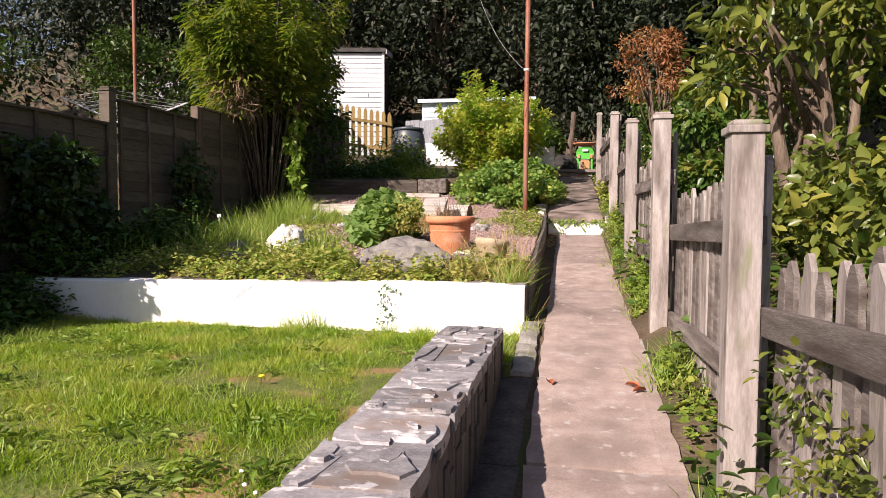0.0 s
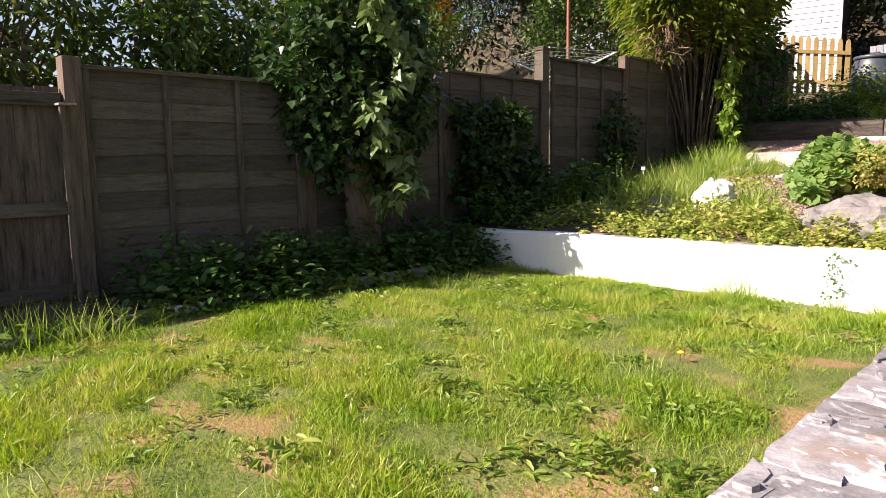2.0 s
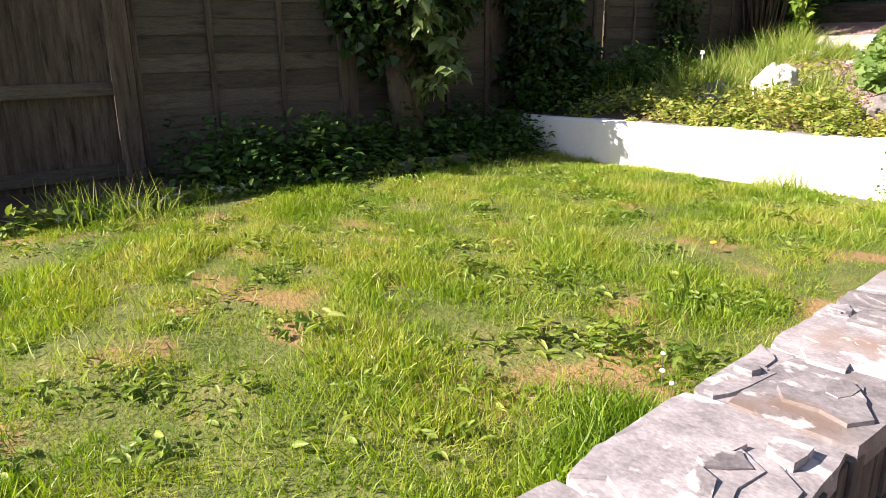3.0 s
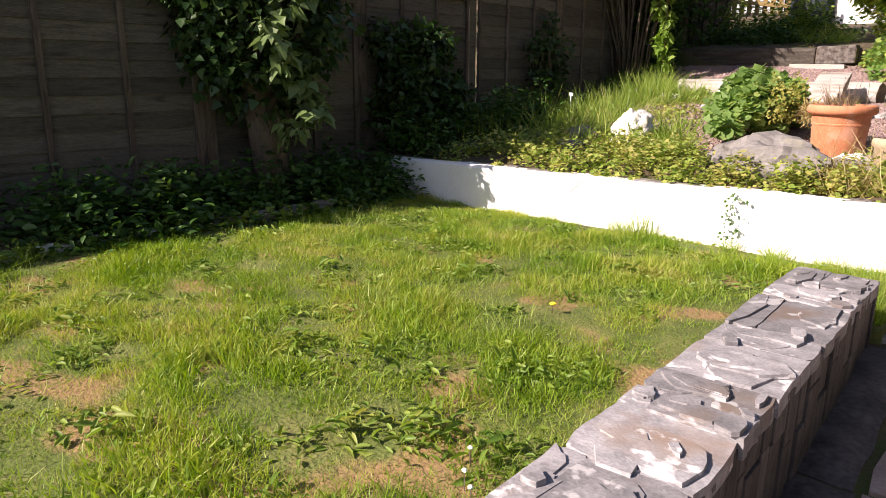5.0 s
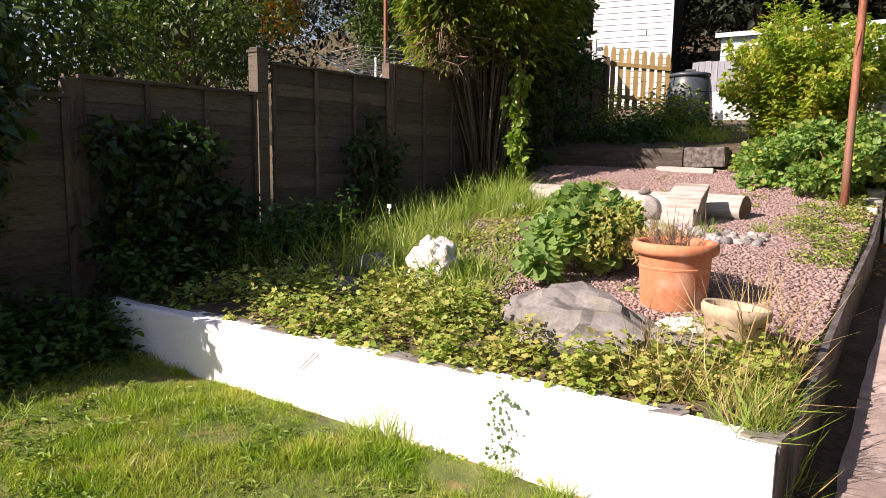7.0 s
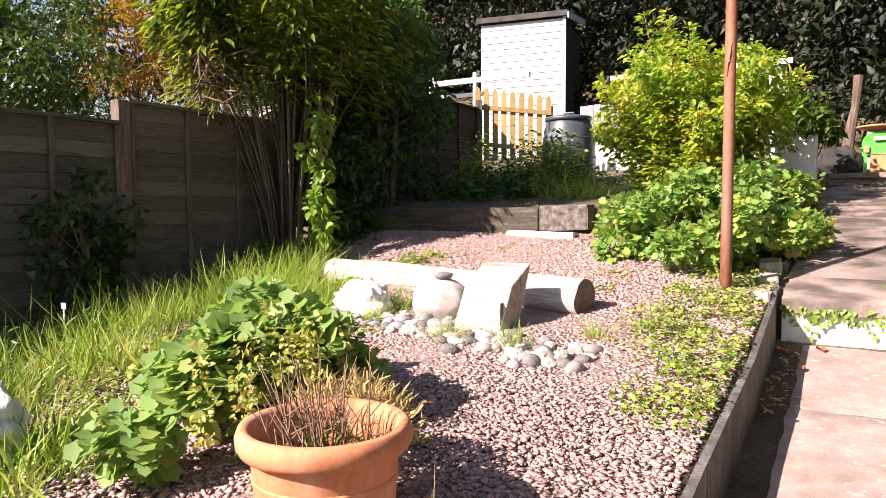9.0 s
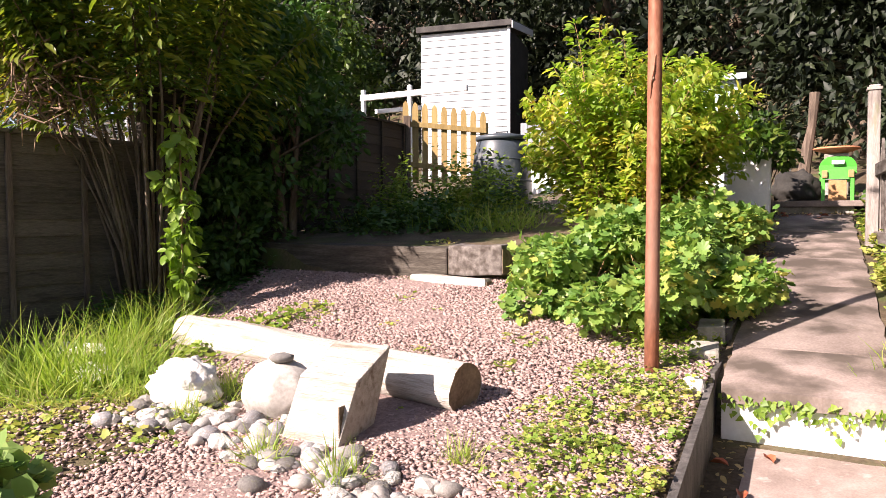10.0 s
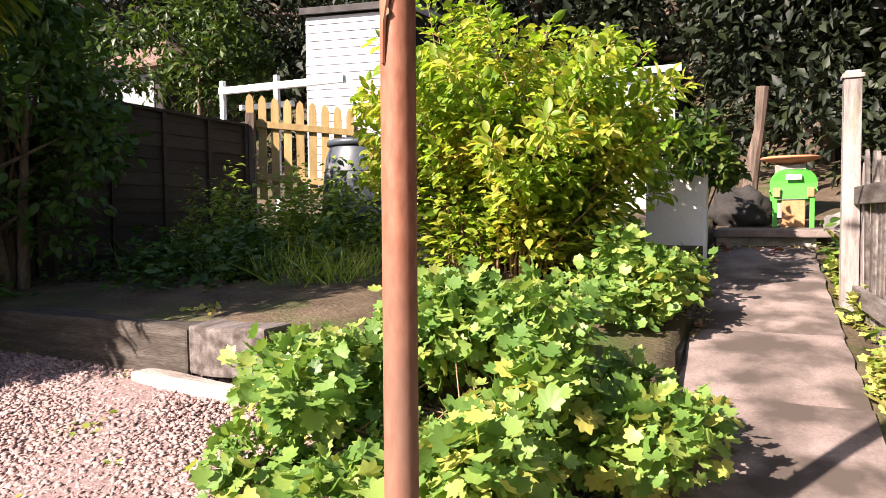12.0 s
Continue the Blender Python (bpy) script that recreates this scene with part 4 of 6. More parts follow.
smooth(stone("boulder", (-1.53, 6.28, 1.0), (0.46, 0.3, 0.22), 4, M_STONE_G, "flat grey slate boulder among creeping plants", rough=0.32, turn=-12, freq=1.7, sub=4), False)
stone("boulder", (-0.98, 6.18, 0.96), (0.2, 0.16, 0.16), 8, M_STONE_G, "small grey stone beside terracotta pot", rough=0.3)
stone("white_rock", (-3.0, 6.95, 1.13), (0.19, 0.17, 0.19), 5, M_STONE_W, "rugged white quartz rock in long grass", rough=0.4, freq=3.0, sub=4)
stone("rock", (-3.55, 6.95, 1.05), (0.2, 0.13, 0.11), 6, M_STONE_G, "dull grey rock half hidden by grass", rough=0.35)
stone("rock", (-3.3, 6.35, 0.99), (0.16, 0.1, 0.09), 7, M_STONE_G, "dull grey rock half hidden by grass", rough=0.35)
stone("rock", (-1.02, 6.45, 1.03), (0.15, 0.11, 0.09), 17, M_STONE_W, "pale stone beside terracotta pot", rough=0.3)
stone("rock", (-4.25, 9.75, 1.36), (0.3, 0.16, 0.12), 9, M_STONE_W, "pale weathered rock at end of bleached log", rough=0.4)
stone("rock", (-3.75, 9.5, 1.33), (0.2, 0.13, 0.1), 10, M_STONE_W, "pale weathered rock at end of bleached log", rough=0.4)
stone("white_rock", (-2.92, 9.42, 1.40), (0.2, 0.15, 0.15), 11, M_STONE_W, "lumpy white rock against bleached log", rough=0.35, freq=2.8, sub=4)
stone("boulder", (-2.33, 9.5, 1.42), (0.2, 0.17, 0.17), 12, M_PEBBLE, "smooth round pale boulder on gravel", rough=0.1, sub=4)
stone("pebble", (-2.3, 9.48, 1.60), (0.065, 0.05, 0.028), 13, M_STONE_G, "small dark flat stone resting on boulder", "stone", rough=0.15, sub=2, turn=30)
stone("white_rock", (-0.47, 10.42, 1.45), (0.06, 0.055, 0.055), 14, M_STONE_W, "small white stone at edge of path", "stone", rough=0.2)


def log(name, a, b, r, seed, label, group="", skin=None):
    """A felled log with a wavering skin and darker sawn ends."""
    a, b = Vector(a), Vector(b)
    L = (b - a).length
    root = empty(name, a, label, "log", group)
    root.rotation_euler = (b - a).to_track_quat("X", "Z").to_euler()
    bm = bmesh.new()
    n, s = 26, 22
    rings = []
    for i in range(n + 1):
        x = L * i / n
        rings.append([])
        for q in range(s):
            w = 2 * math.pi * q / s
            k = r * (1 + 0.15 * noise.noise(Vector((x * 1.5, math.cos(w) * 1.3 + seed, math.sin(w) * 1.3))) + 0.05 * noise.noise(Vector((x * 0.7, math.cos(w) * 5 + seed, math.sin(w) * 5))))
            rings[-1].append(bm.verts.new((x, k * math.cos(w), k * math.sin(w))))
    for p, q in zip(rings, rings[1:]):
        for i in range(s):
            bm.faces.new((p[i], q[i], q[(i + 1) % s], p[(i + 1) % s]))
    ends = [[v.co.copy() for v in rings[0]], [v.co.copy() for v in rings[-1]]]
    smooth(part("bark", bm, skin or M_LOGW, root))
    for e, sgn in zip(ends, (1, -1)):
        bm = bmesh.new()
        vs = [bm.verts.new((v.x + 0.004 * sgn, v.y, v.z)) for v in e]
        c = bm.verts.new((e[0].x + 0.012 * sgn, 0, 0))
        for i in range(len(vs)):
            f = (vs[i], vs[(i + 1) % len(vs)], c)
            bm.faces.new(f if sgn > 0 else f[::-1])
        part("end_grain", bm, M_LOGEND, root)
    return root


log("log", (-3.95, 10.36, 1.48), (-1.45, 9.85, 1.45), 0.13, 1, "thick sun-bleached log lying across the gravel")
block = empty("timber_block", (-1.93, 9.32, 1.28), "sun-bleached sawn timber block propped against log", "log")
bm = boxed(-0.15, 0.17, -0.13, 0.15, -0.04, 0.36, 0.012)
for v in bm.verts:
    if v.co.z > 0.2:
        v.co.z += -0.12 * (0.13 - v.co.y) / 0.28 + 0.05
        v.co.y += 0.1
        v.co.x += 0.05
part("block", bm, M_LOGW, block)
part("sawn_face", boxed(0.172, 0.178, -0.1, 0.13, -0.02, 0.2, 0.0), M_LOGEND, block)
def sleeper(at, L, w, h, turn, seed, label, skin):
    """A heavy sawn timber with split ends and worn, wavering edges."""
    root = empty("sleeper", at, label, "timber")
    root.rotation_euler = (0, 0, radians(turn))
    bm = boxed(0, L, -w / 2, w / 2, 0, h, 0.018)
    bmesh.ops.subdivide_edges(bm, edges=[e for e in bm.edges if abs(e.verts[0].co.x - e.verts[1].co.x) > L / 2], cuts=26)
    for v in bm.verts:
        v.co += Vector((0, 0.022 * noise.noise(Vector((v.co.x * 3, v.co.z * 4, seed))), 0.025 * noise.noise(Vector((v.co.x * 2.4, v.co.y * 5, seed + 3)))))
    part("beam", bm, skin, root)
    for sx in (-0.004, L + 0.001):
        part("end_grain", boxed(sx, sx + 0.004, -w / 2 + 0.02, w / 2 - 0.02, 0.02, h - 0.03), M_LOGEND, root)
    return root


# one terrace timber in two colours: dark for its shade, paler where sun falls
sleeper((-5.1, 12.28, 1.78), 2.42, 0.2, 0.27, -4, 5, "heavy timber sleeper holding back the upper terrace, shade in its dark colour", M_LOGD)
sleeper((-2.67, 12.11, 1.82), 0.5, 0.22, 0.25, -3, 9, "short timber ending the terrace, sunlight put into its pale colour", M_RAIL)
sleeper((-3.0, 11.98, 1.73), 0.75, 0.12, 0.08, -6, 14, "thin pale timber half sunk in gravel", M_LOGW)

pebble_meshes = []
for i in range(5):
    b_ = rock_bm(1, 0.7 + 0.06 * (i % 3), 0.5 + 0.05 * i, 30 + i, 0.42 if i % 2 else 0.22, 2, 2.2)
    me = bpy.data.meshes.new("pebble")
    b_.to_mesh(me)
    b_.free()
    me.materials.append((M_PEBBLE, M_STONE_W, M_STONE_G, M_PEBBLE, M_SLATE)[i])
    me.polygons.foreach_set("use_smooth", [i % 2 == 0] * len(me.polygons))
    pebble_meshes.append(me)
r_ = random.Random(8)
for i in range(190):
    u = r_.random()
    x = -3.1 + 1.95 * u + r_.uniform(-0.1, 0.1)
    y = 9.12 + 0.16 * math.sin(u * 5) + r_.gauss(0, 0.11) - 0.1 * u
    if -2.12 < x < -1.7 and y > 9.15:
        y -= 0.22
    s = r_.uniform(0.02, 0.066)
    ob = new("pebble", pebble_meshes[i % 5])
    ob.matrix_basis = pose(x, y, land_at(x, y) + s * 0.4, r_.uniform(-20, 20), r_.uniform(-20, 20), r_.uniform(0, 360)) @ Matrix.Diagonal((s, s, s, 1))
    tagged(ob, "rounded grey beach pebble heaped on gravel", "stone", "pebbles heaped before log")


def chip():
    """A splinter of stone: a box of twelve triangles."""
    V = np.array([(x, y, z) for z in (-0.5, 0.5) for x, y in ((-0.5, -0.5), (0.5, -0.5), (0.5, 0.5), (-0.5, 0.5))], float)
    F = np.array([(0, 2, 1), (0, 3, 2), (4, 5, 6), (4, 6, 7), (0, 1, 5), (0, 5, 4), (1, 2, 6), (1, 6, 5), (2, 3, 7), (2, 7, 6), (3, 0, 4), (3, 4, 7)])
    return V, F


IV, IF = chip()


def gravel_field(n, seed, k):
    x, y, rng = grow(n, (-5.1, -0.43), (6.7, 12.1), lambda a, b, r: (a > np.where(b > 9.9, -5.1, -4.7 + 0.16 * (b - 6))) & (r < np.clip((b - 6.5 + 0.55 * (a + 2.2)) / 0.9, 0.05, 1)) & ~((a < -2.6) & (b < 9.9) & (r > 0.25)), seed)
    m = len(x)
    V = (IV + 0.16 * np.random.default_rng(k + 3).normal(size=IV.shape)) * np.array([1.0, 0.82 - 0.05 * k, 0.3 + 0.03 * k])
    al = np.stack([rng.normal(size=m), rng.normal(size=m), 0.15 * rng.normal(size=m)], -1)
    up = np.stack([0.3 * rng.normal(size=m), 0.3 * rng.normal(size=m), np.ones(m)], -1)
    P = np.stack([x, y, land(x, y) + 0.004 + 0.012 * rng.random(m)], -1)
    ob = scatter("gravel", P, al, up, 0.012 + 0.017 * rng.random(m) ** 1.5, (V, IF), M_GRAVEL)
    return tagged(ob, "loose purple-pink slate gravel covering the bed", "gravel", kind="stuff")


bx, by = np.arange(-5.05, -0.44, 0.12), np.arange(6.9, 12.06, 0.12)
BX, BY = np.meshgrid(bx, by)
BZ = land(BX, BY) + 0.006 + 0.025 * np.array([[noise.noise(Vector((a * 1.3, b * 1.3, 0))) for a in bx] for b in by]) * (BX < -0.7)
k = (np.arange(len(by) - 1)[:, None] * len(bx) + np.arange(len(bx) - 1)[None]).ravel()
mx, my = BX.ravel()[k], BY.ravel()[k]
k = k[(my - 6.5 + 0.55 * (mx + 2.2) > 0.5) & ~((mx < -2.6) & (my < 9.9)) & ((my > 9.9) | (mx > -4.7 + 0.16 * (my - 6)))]
bedding = np_mesh("gravel_bed", np.stack([BX, BY, BZ], -1).reshape(-1, 3), np.stack([k, k + 1, k + len(bx) + 1, k + len(bx)], -1),
                  rough_mat("gravel_fines", [(0.13, 0.088, 0.08), (0.22, 0.155, 0.142), (0.32, 0.235, 0.215)], 40, 120, bump=0.9, dist=0.012))
smooth(tagged(bedding, "fine purple-pink gravel bedding under loose stones", "gravel", kind="structure"))
for k in range(5):
    gravel_field(28000, 70 + k, k)

# terracotta pot with dried plant
pot = empty("plant_pot", (-1.262, 7.06, 0.96), "large terracotta pot with thick rim and dried plant", "plant pot")
smooth(part("body", lathe([(0.178, 0.0), (0.187, 0.01), (0.205, 0.2), (0.217, 0.335), (0.222, 0.345), (0.248, 0.35), (0.257, 0.365), (0.259, 0.385), (0.25, 0.405), (0.235, 0.41), (0.215, 0.4), (0.205, 0.37), (0.195, 0.26)], 48), M_TERRA, pot))
part("band", lathe([(0.209, 0.27), (0.214, 0.274), (0.216, 0.284), (0.211, 0.29)], 48), M_TERRA, pot)
part("compost", rock_bm(0.2, 0.2, 0.045, 3, 0.3), M_SOIL, pot, "dry dark compost").location = (0, 0, 0.27)
bm = bmesh.new()
r_ = random.Random(5)
for i in range(46):
    a, q = r_.uniform(0, 6.28), r_.uniform(0, 0.15)
    p = Vector((q * math.cos(a), q * math.sin(a), 0.28))
    d = Vector((math.cos(a) * r_.uniform(0, 0.5), math.sin(a) * r_.uniform(0, 0.5), 1)).normalized() * r_.uniform(0.1, 0.33)
    mid = p + d * 0.5 + Vector((r_.uniform(-0.03, 0.03), r_.uniform(-0.03, 0.03), 0))
    tube(bm, [p, mid, p + d], [0.004, 0.003, 0.0012], 4)
    for j in range(2):
        e = mid + Vector((r_.uniform(-0.1, 0.1), r_.uniform(-0.1, 0.1), r_.uniform(0.02, 0.12)))
        tube(bm, [mid, e], [0.0022, 0.001], 3)
part("dried_plant", bm, M_DEAD, pot, "dead brown twigs")
foliage("leaves", [(0.03, 0.02, 0.33), (-0.05, 0.05, 0.32)], [0.09, 0.07], 90, 0.04, leaf_oval(0.5), L_WEED, pot, seed=3)["label"] = "small green shoots"

pot.scale = (0.98, 0.98, 1.17)
pot2 = empty("plant_pot", (-0.765, 6.34, 0.955), "small sandy stoneware pot tilted among dry grass", "plant pot")
pot2.rotation_euler = (radians(-4), radians(4), 0)
pot2.scale = (1.05, 1.05, 1.45)
smooth(part("body", lathe([(0.095, 0), (0.105, 0.01), (0.135, 0.15), (0.152, 0.16), (0.156, 0.18), (0.148, 0.195), (0.134, 0.19), (0.12, 0.1)], 36),
            rough_mat("sandy_stoneware", [(0.36, 0.27, 0.17), (0.48, 0.38, 0.26), (0.58, 0.48, 0.36)], 5, 50, bump=0.3, stain=(0.2, 0.15, 0.09), stain_scale=5), pot2))
part("compost", rock_bm(0.122, 0.122, 0.03, 6, 0.3), M_SOIL, pot2).location = (0, 0, 0.13)

# rusty washing-line pole
pole = empty("washing_line_pole", (-0.71, 10.6, 1.42), "tall rusty red-brown steel washing line pole", "pole")
bm = bmesh.new()
tube(bm, [(0, 0, -0.3), (0, 0, 0.5), (0, 0, 0.52), (0.005, 0, 2.0), (0.015, 0.0, 4.0)], [0.0385, 0.0385, 0.037, 0.037, 0.037], 24)
smooth(part("shaft", bm, M_RUST, pole))
bm = bmesh.new()
tube(bm, [(0.0, -0.046, 1.60), (0.0, -0.02, 1.60)], [0.009, 0.009], 10)
part("bolt", bm, M_LOGEND, pole, "dark rusted bolt")
bm = bmesh.new()
tube(bm, [(-0.012, -0.036, 1.5), (-0.006, -0.043, 1.58), (0.006, -0.043, 1.64), (0.014, -0.036, 1.72)], [0.005, 0.006, 0.006, 0.003], 6)
part("hook", bm, M_RUST, pole)
bm = bmesh.new()
for q in range(4):
    tube(bm, [(0.041 * math.cos(a), 0.041 * math.sin(a), 2.19 + 0.008 * q + 0.003 * math.sin(a)) for a in np.linspace(0, 6.28, 17)], [0.004] * 17, 5)
part("cord_knot", bm, M_WHITEF, pole, "white cord wound round")
bm = bmesh.new()
A, B = Vector((-0.03, 0, 2.2)), Vector((-0.9, 0.1, 3.95))
tube(bm, [A.lerp(B, k / 14) + Vector((-0.22, 0, -0.42)) * (k / 14) * (1 - k / 14) * 1.6 for k in range(15)], [0.003] * 15, 5)
part("cord", bm, M_WIRE, pole, "slack grey cord")
bm = bmesh.new()
tube(bm, [(-0.95, 0.11, 4.02), (0.5, -0.05, 4.02)], [0.02, 0.02], 10)
part("cross_arm", bm, M_RUST, pole)

# compost bin
bin_ = empty("compost_bin", (-3.62, 15.35, 2.26), "dark blue-grey plastic compost bin with round lid", "compost bin")
smooth(part("body", lathe([(0.41, 0), (0.42, 0.02), (0.405, 0.4), (0.385, 0.7), (0.355, 0.92), (0.32, 1.03), (0.3, 1.06)], 40), M_BIN, bin_))
smooth(part("lid", lathe([(0.33, 1.045), (0.345, 1.05), (0.345, 1.09), (0.33, 1.105), (0.2, 1.13), (0.12, 1.14)], 40), M_BIN, bin_))
bm = bmesh.new()
tube(bm, [(-0.09, 0, 1.13), (-0.08, 0, 1.17), (0.08, 0, 1.17), (0.09, 0, 1.13)], [0.014] * 4, 8)
part("lid_handle", bm, M_BIN, bin_)
bm = boxed(-0.2, 0.2, -0.43, -0.395, 0.03, 0.36, 0.02)
part("hatch", bm, M_BIN, bin_)
for zz in (0.5, 0.78):
    part("rib", lathe([(0.402 - 0.03 * (zz > 0.6), zz), (0.41 - 0.03 * (zz > 0.6), zz + 0.01), (0.402 - 0.035 * (zz > 0.6), zz + 0.02)], 40), M_BIN, bin_)

# yellow picket fence beside the bin
pk = empty("picket_fence", (-5.36, 15.74, 2.4), "short run of new yellow pine picket fencing", "fence")
pk.rotation_euler = (0, 0, radians(25))
for k in range(9):
    x = 0.02 + k * 0.144
    zt = 1.64 - 0.15 * x
    bm = bmesh.new()
    pts = [(-0.045, 0.42), (0.045, 0.42), (0.045, zt - 0.1), (0.032, zt - 0.035), (0.0, zt), (-0.032, zt - 0.035), (-0.045, zt - 0.1)]
    a = [bm.verts.new((px, -0.01, pz)) for px, pz in pts]
    b = [bm.verts.new((px, 0.01, pz)) for px, pz in pts]
    bm.faces.new(a), bm.faces.new(b[::-1])
    for i in range(7):
        bm.faces.new((a[i], b[i], b[(i + 1) % 7], a[(i + 1) % 7]))
    part("picket", bm, M_NEWWOOD, pk).location = (x, 0, 0)
for zz in (0.66, 1.26):
    bm = boxed(-0.02, 1.22, -0.05, -0.012, zz, zz + 0.075, 0.004)
    for v in bm.verts:
        v.co.z -= 0.1 * v.co.x
    part("rail", bm, M_NEWWOOD, pk)
part("end_post", boxed(0.0, 0.1, -0.14, -0.052, -0.2, 1.4, 0.006), M_FENCE_V, pk, "brown stained end post")
part("end_post", boxed(1.16, 1.25, 0.012, 0.1, -0.2, 1.3, 0.006), M_NEWWOOD, pk)


# ---- buildings up the slope ----
def clad_shed():
    root = empty("shed", (-7.36, 19.75, 3.0), "white weatherboard garden shed with black felt roof", "shed")
    root.rotation_euler = (0, 0, radians(10))
    W, D, H = 1.92, 2.0, 3.2
    # near-black body: shade on the side away from the sun is in its colour
    part("body", boxed(0.02, W - 0.02, 0.03, D, 0, H - 0.02), M_DARKSHADE, root, "side wall with its shade put into the colour")
    n = 22
    for i in range(n):
        z = 0.02 + i * (H - 0.06) / n
        m = pose(W / 2, 0.012, z + 0.07, -6, 0, 0)
        part("weatherboard", boxed(-W / 2, W / 2, -0.008, 0.008, -0.066, 0.072, 0.0, m), M_CLAD, root)
    bm = boxed(-0.08, W + 0.06, -0.1, D + 0.1, H, H + 0.12, 0.01)
    for v in bm.verts:
        v.co.z += 0.16 * v.co.y
    part("roof", bm, M_FELT, root, "black felt roof")
    bm = boxed(W + 0.062, W + 0.09, -0.1, D + 0.1, H - 0.06, H + 0.08, 0.004)
    for v in bm.verts:
        v.co.z += 0.16 * v.co.y
    part("fascia", bm, M_CLAD, root, "white fascia board")
    part("corner_trim", boxed(W - 0.05, W + 0.012, -0.02, 0.04, 0, H, 0.004), M_CLAD, root)
    return root


clad_shed()
shed2 = empty("shed", (-4.3, 20.0, 3.0), "pale blue boarded shed behind shrubs", "shed")
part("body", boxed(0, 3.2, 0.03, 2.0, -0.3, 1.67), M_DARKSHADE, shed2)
for i in range(14):
    m = pose(1.6, 0.012, -0.22 + i * 0.14, -5, 0, 0)
    part("weatherboard", boxed(-1.6, 1.6, -0.008, 0.008, -0.065, 0.072, 0, m), M_BLUE, shed2)
part("roof", boxed(-0.1, 3.3, -0.12, 2.1, 1.68, 1.77, 0.01), M_FELT, shed2)
part("fascia", boxed(-0.1, 3.3, -0.15, -0.122, 1.66, 1.76, 0.004), M_BLUE, shed2)
part("window", boxed(0.3, 0.9, -0.02, 0.0, 0.6, 1.2, 0.004), M_GREYB, shed2)
low = empty("low_fence", (-4.2, 17.5, 2.5), "grey painted close-board fence above white wall", "fence")
for k in range(24):
    part("board", boxed(k * 0.125, k * 0.125 + 0.118, -0.012, 0.012, 0.75, 1.33 + 0.008 * (k % 3), 0.003), M_GREYB, low)
part("rail", boxed(0, 3.0, 0.013, 0.05, 0.95, 1.03), M_GREYB, low)
tagged(part("wall_back", boxed(-4.25, -1.0, 17.46, 17.66, 2.3, 3.24, 0.01), M_WHITE, None), "low white painted wall behind compost bin", "wall", kind="structure")
bm = boxed(-0.86, -0.375, 15.25, 15.5, 1.9, 3.08, 0.03)
bmesh.ops.subdivide_edges(bm, edges=bm.edges[:], cuts=3, use_grid_fill=True)
for v in bm.verts:
    v.co += Vector((0.02 * noise.noise(v.co * 4), 0.02 * noise.noise(v.co * 4 + Vector((5, 0, 0))), 0.05 * noise.noise(v.co * 2)))
tagged(part("wall_end", bm, M_WHITE, None), "rough white painted wall end overgrown with ivy", "wall", kind="structure")

rail = empty("pergola_rail", (-7.42, 17.6, 3.17), "white painted timber rail on posts", "pergola")
part("beam", boxed(0, 2.2, -0.04, 0.04, 1.3, 1.4, 0.005), M_METALW, rail)
part("beam", boxed(0.1, 1.1, 0.3, 0.36, 1.1, 1.18, 0.005), M_METALW, rail)
for x in (0.05, 1.05):
    part("post", boxed(x - 0.035, x + 0.035, -0.035, 0.035, -0.6, 1.5, 0.005), M_METALW, rail)

house = empty("summer_house", (-13.6, 22.5, 4.0), "small dark summer house with hipped tiled roof", "building")
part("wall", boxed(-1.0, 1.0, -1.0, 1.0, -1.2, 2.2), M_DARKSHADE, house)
part("window", boxed(-0.8, 0.75, -1.03, -1.005, 1.2, 2.0, 0.004), M_GREYB, house)
part("window_frame", boxed(-0.9, 0.85, -1.04, -1.01, 2.02, 2.12, 0.004), M_METALW, house)
bm = bmesh.new()
bs = [bm.verts.new(p) for p in ((-1.35, -1.35, 2.15), (1.35, -1.35, 2.15), (1.35, 1.35, 2.15), (-1.35, 1.35, 2.15))]
lo = [bm.verts.new((v.co.x, v.co.y, 2.08)) for v in bs]
ap = [bm.verts.new((-0.15, 0, 3.1)), bm.verts.new((0.15, 0, 3.1))]
bm.faces.new((bs[0], bs[1], ap[1], ap[0])), bm.faces.new((bs[1], bs[2], ap[1])), bm.faces.new((bs[2], bs[3], ap[0], ap[1])), bm.faces.new((bs[3], bs[0], ap[0]))
for i in range(4):
    bm.faces.new((bs[(i + 1) % 4], bs[i], lo[i], lo[(i + 1) % 4]))
bm.faces.new(lo[::-1])
part("roof", bm, M_TILE, house)

# rotary dryer and pole in the neighbouring garden
dry = empty("rotary_dryer", (-10.2, 14.7, 2.0), "white rotary clothes dryer with wire lines", "clothes dryer")
bm = bmesh.new()
tube(bm, [(0, 0, -0.3), (0, 0, 2.0)], [0.03, 0.028], 10)
part("mast", bm, M_METALW, dry)
arms = []
for k in range(4):
    a = radians(25 + 90 * k)
    tip = Vector((1.35 * math.cos(a), 1.35 * math.sin(a), 2.05))
    bm = bmesh.new()
    tube(bm, [(0, 0, 1.45), tip], [0.022, 0.018], 8)
    part("arm", bm, M_METALW, dry)
    arms.append(tip)
bm = bmesh.new()
for f in np.linspace(0.35, 1, 7):
    ring = [Vector((0, 0, 1.45)).lerp(t_, f) for t_ in arms]
    for i in range(4):
        tube(bm, [ring[i], ring[(i + 1) % 4]], [0.006, 0.006], 4)
part("lines", bm, M_WIRE, dry)
npole = empty("line_post", (-10.05, 14.85, 2.0), "tall thin red-brown steel post beyond fence", "pole")
bm = bmesh.new()
tube(bm, [(0, 0, -0.3), (0, 0, 5.2)], [0.045, 0.045], 12)
part("shaft", bm, M_RUST, npole)

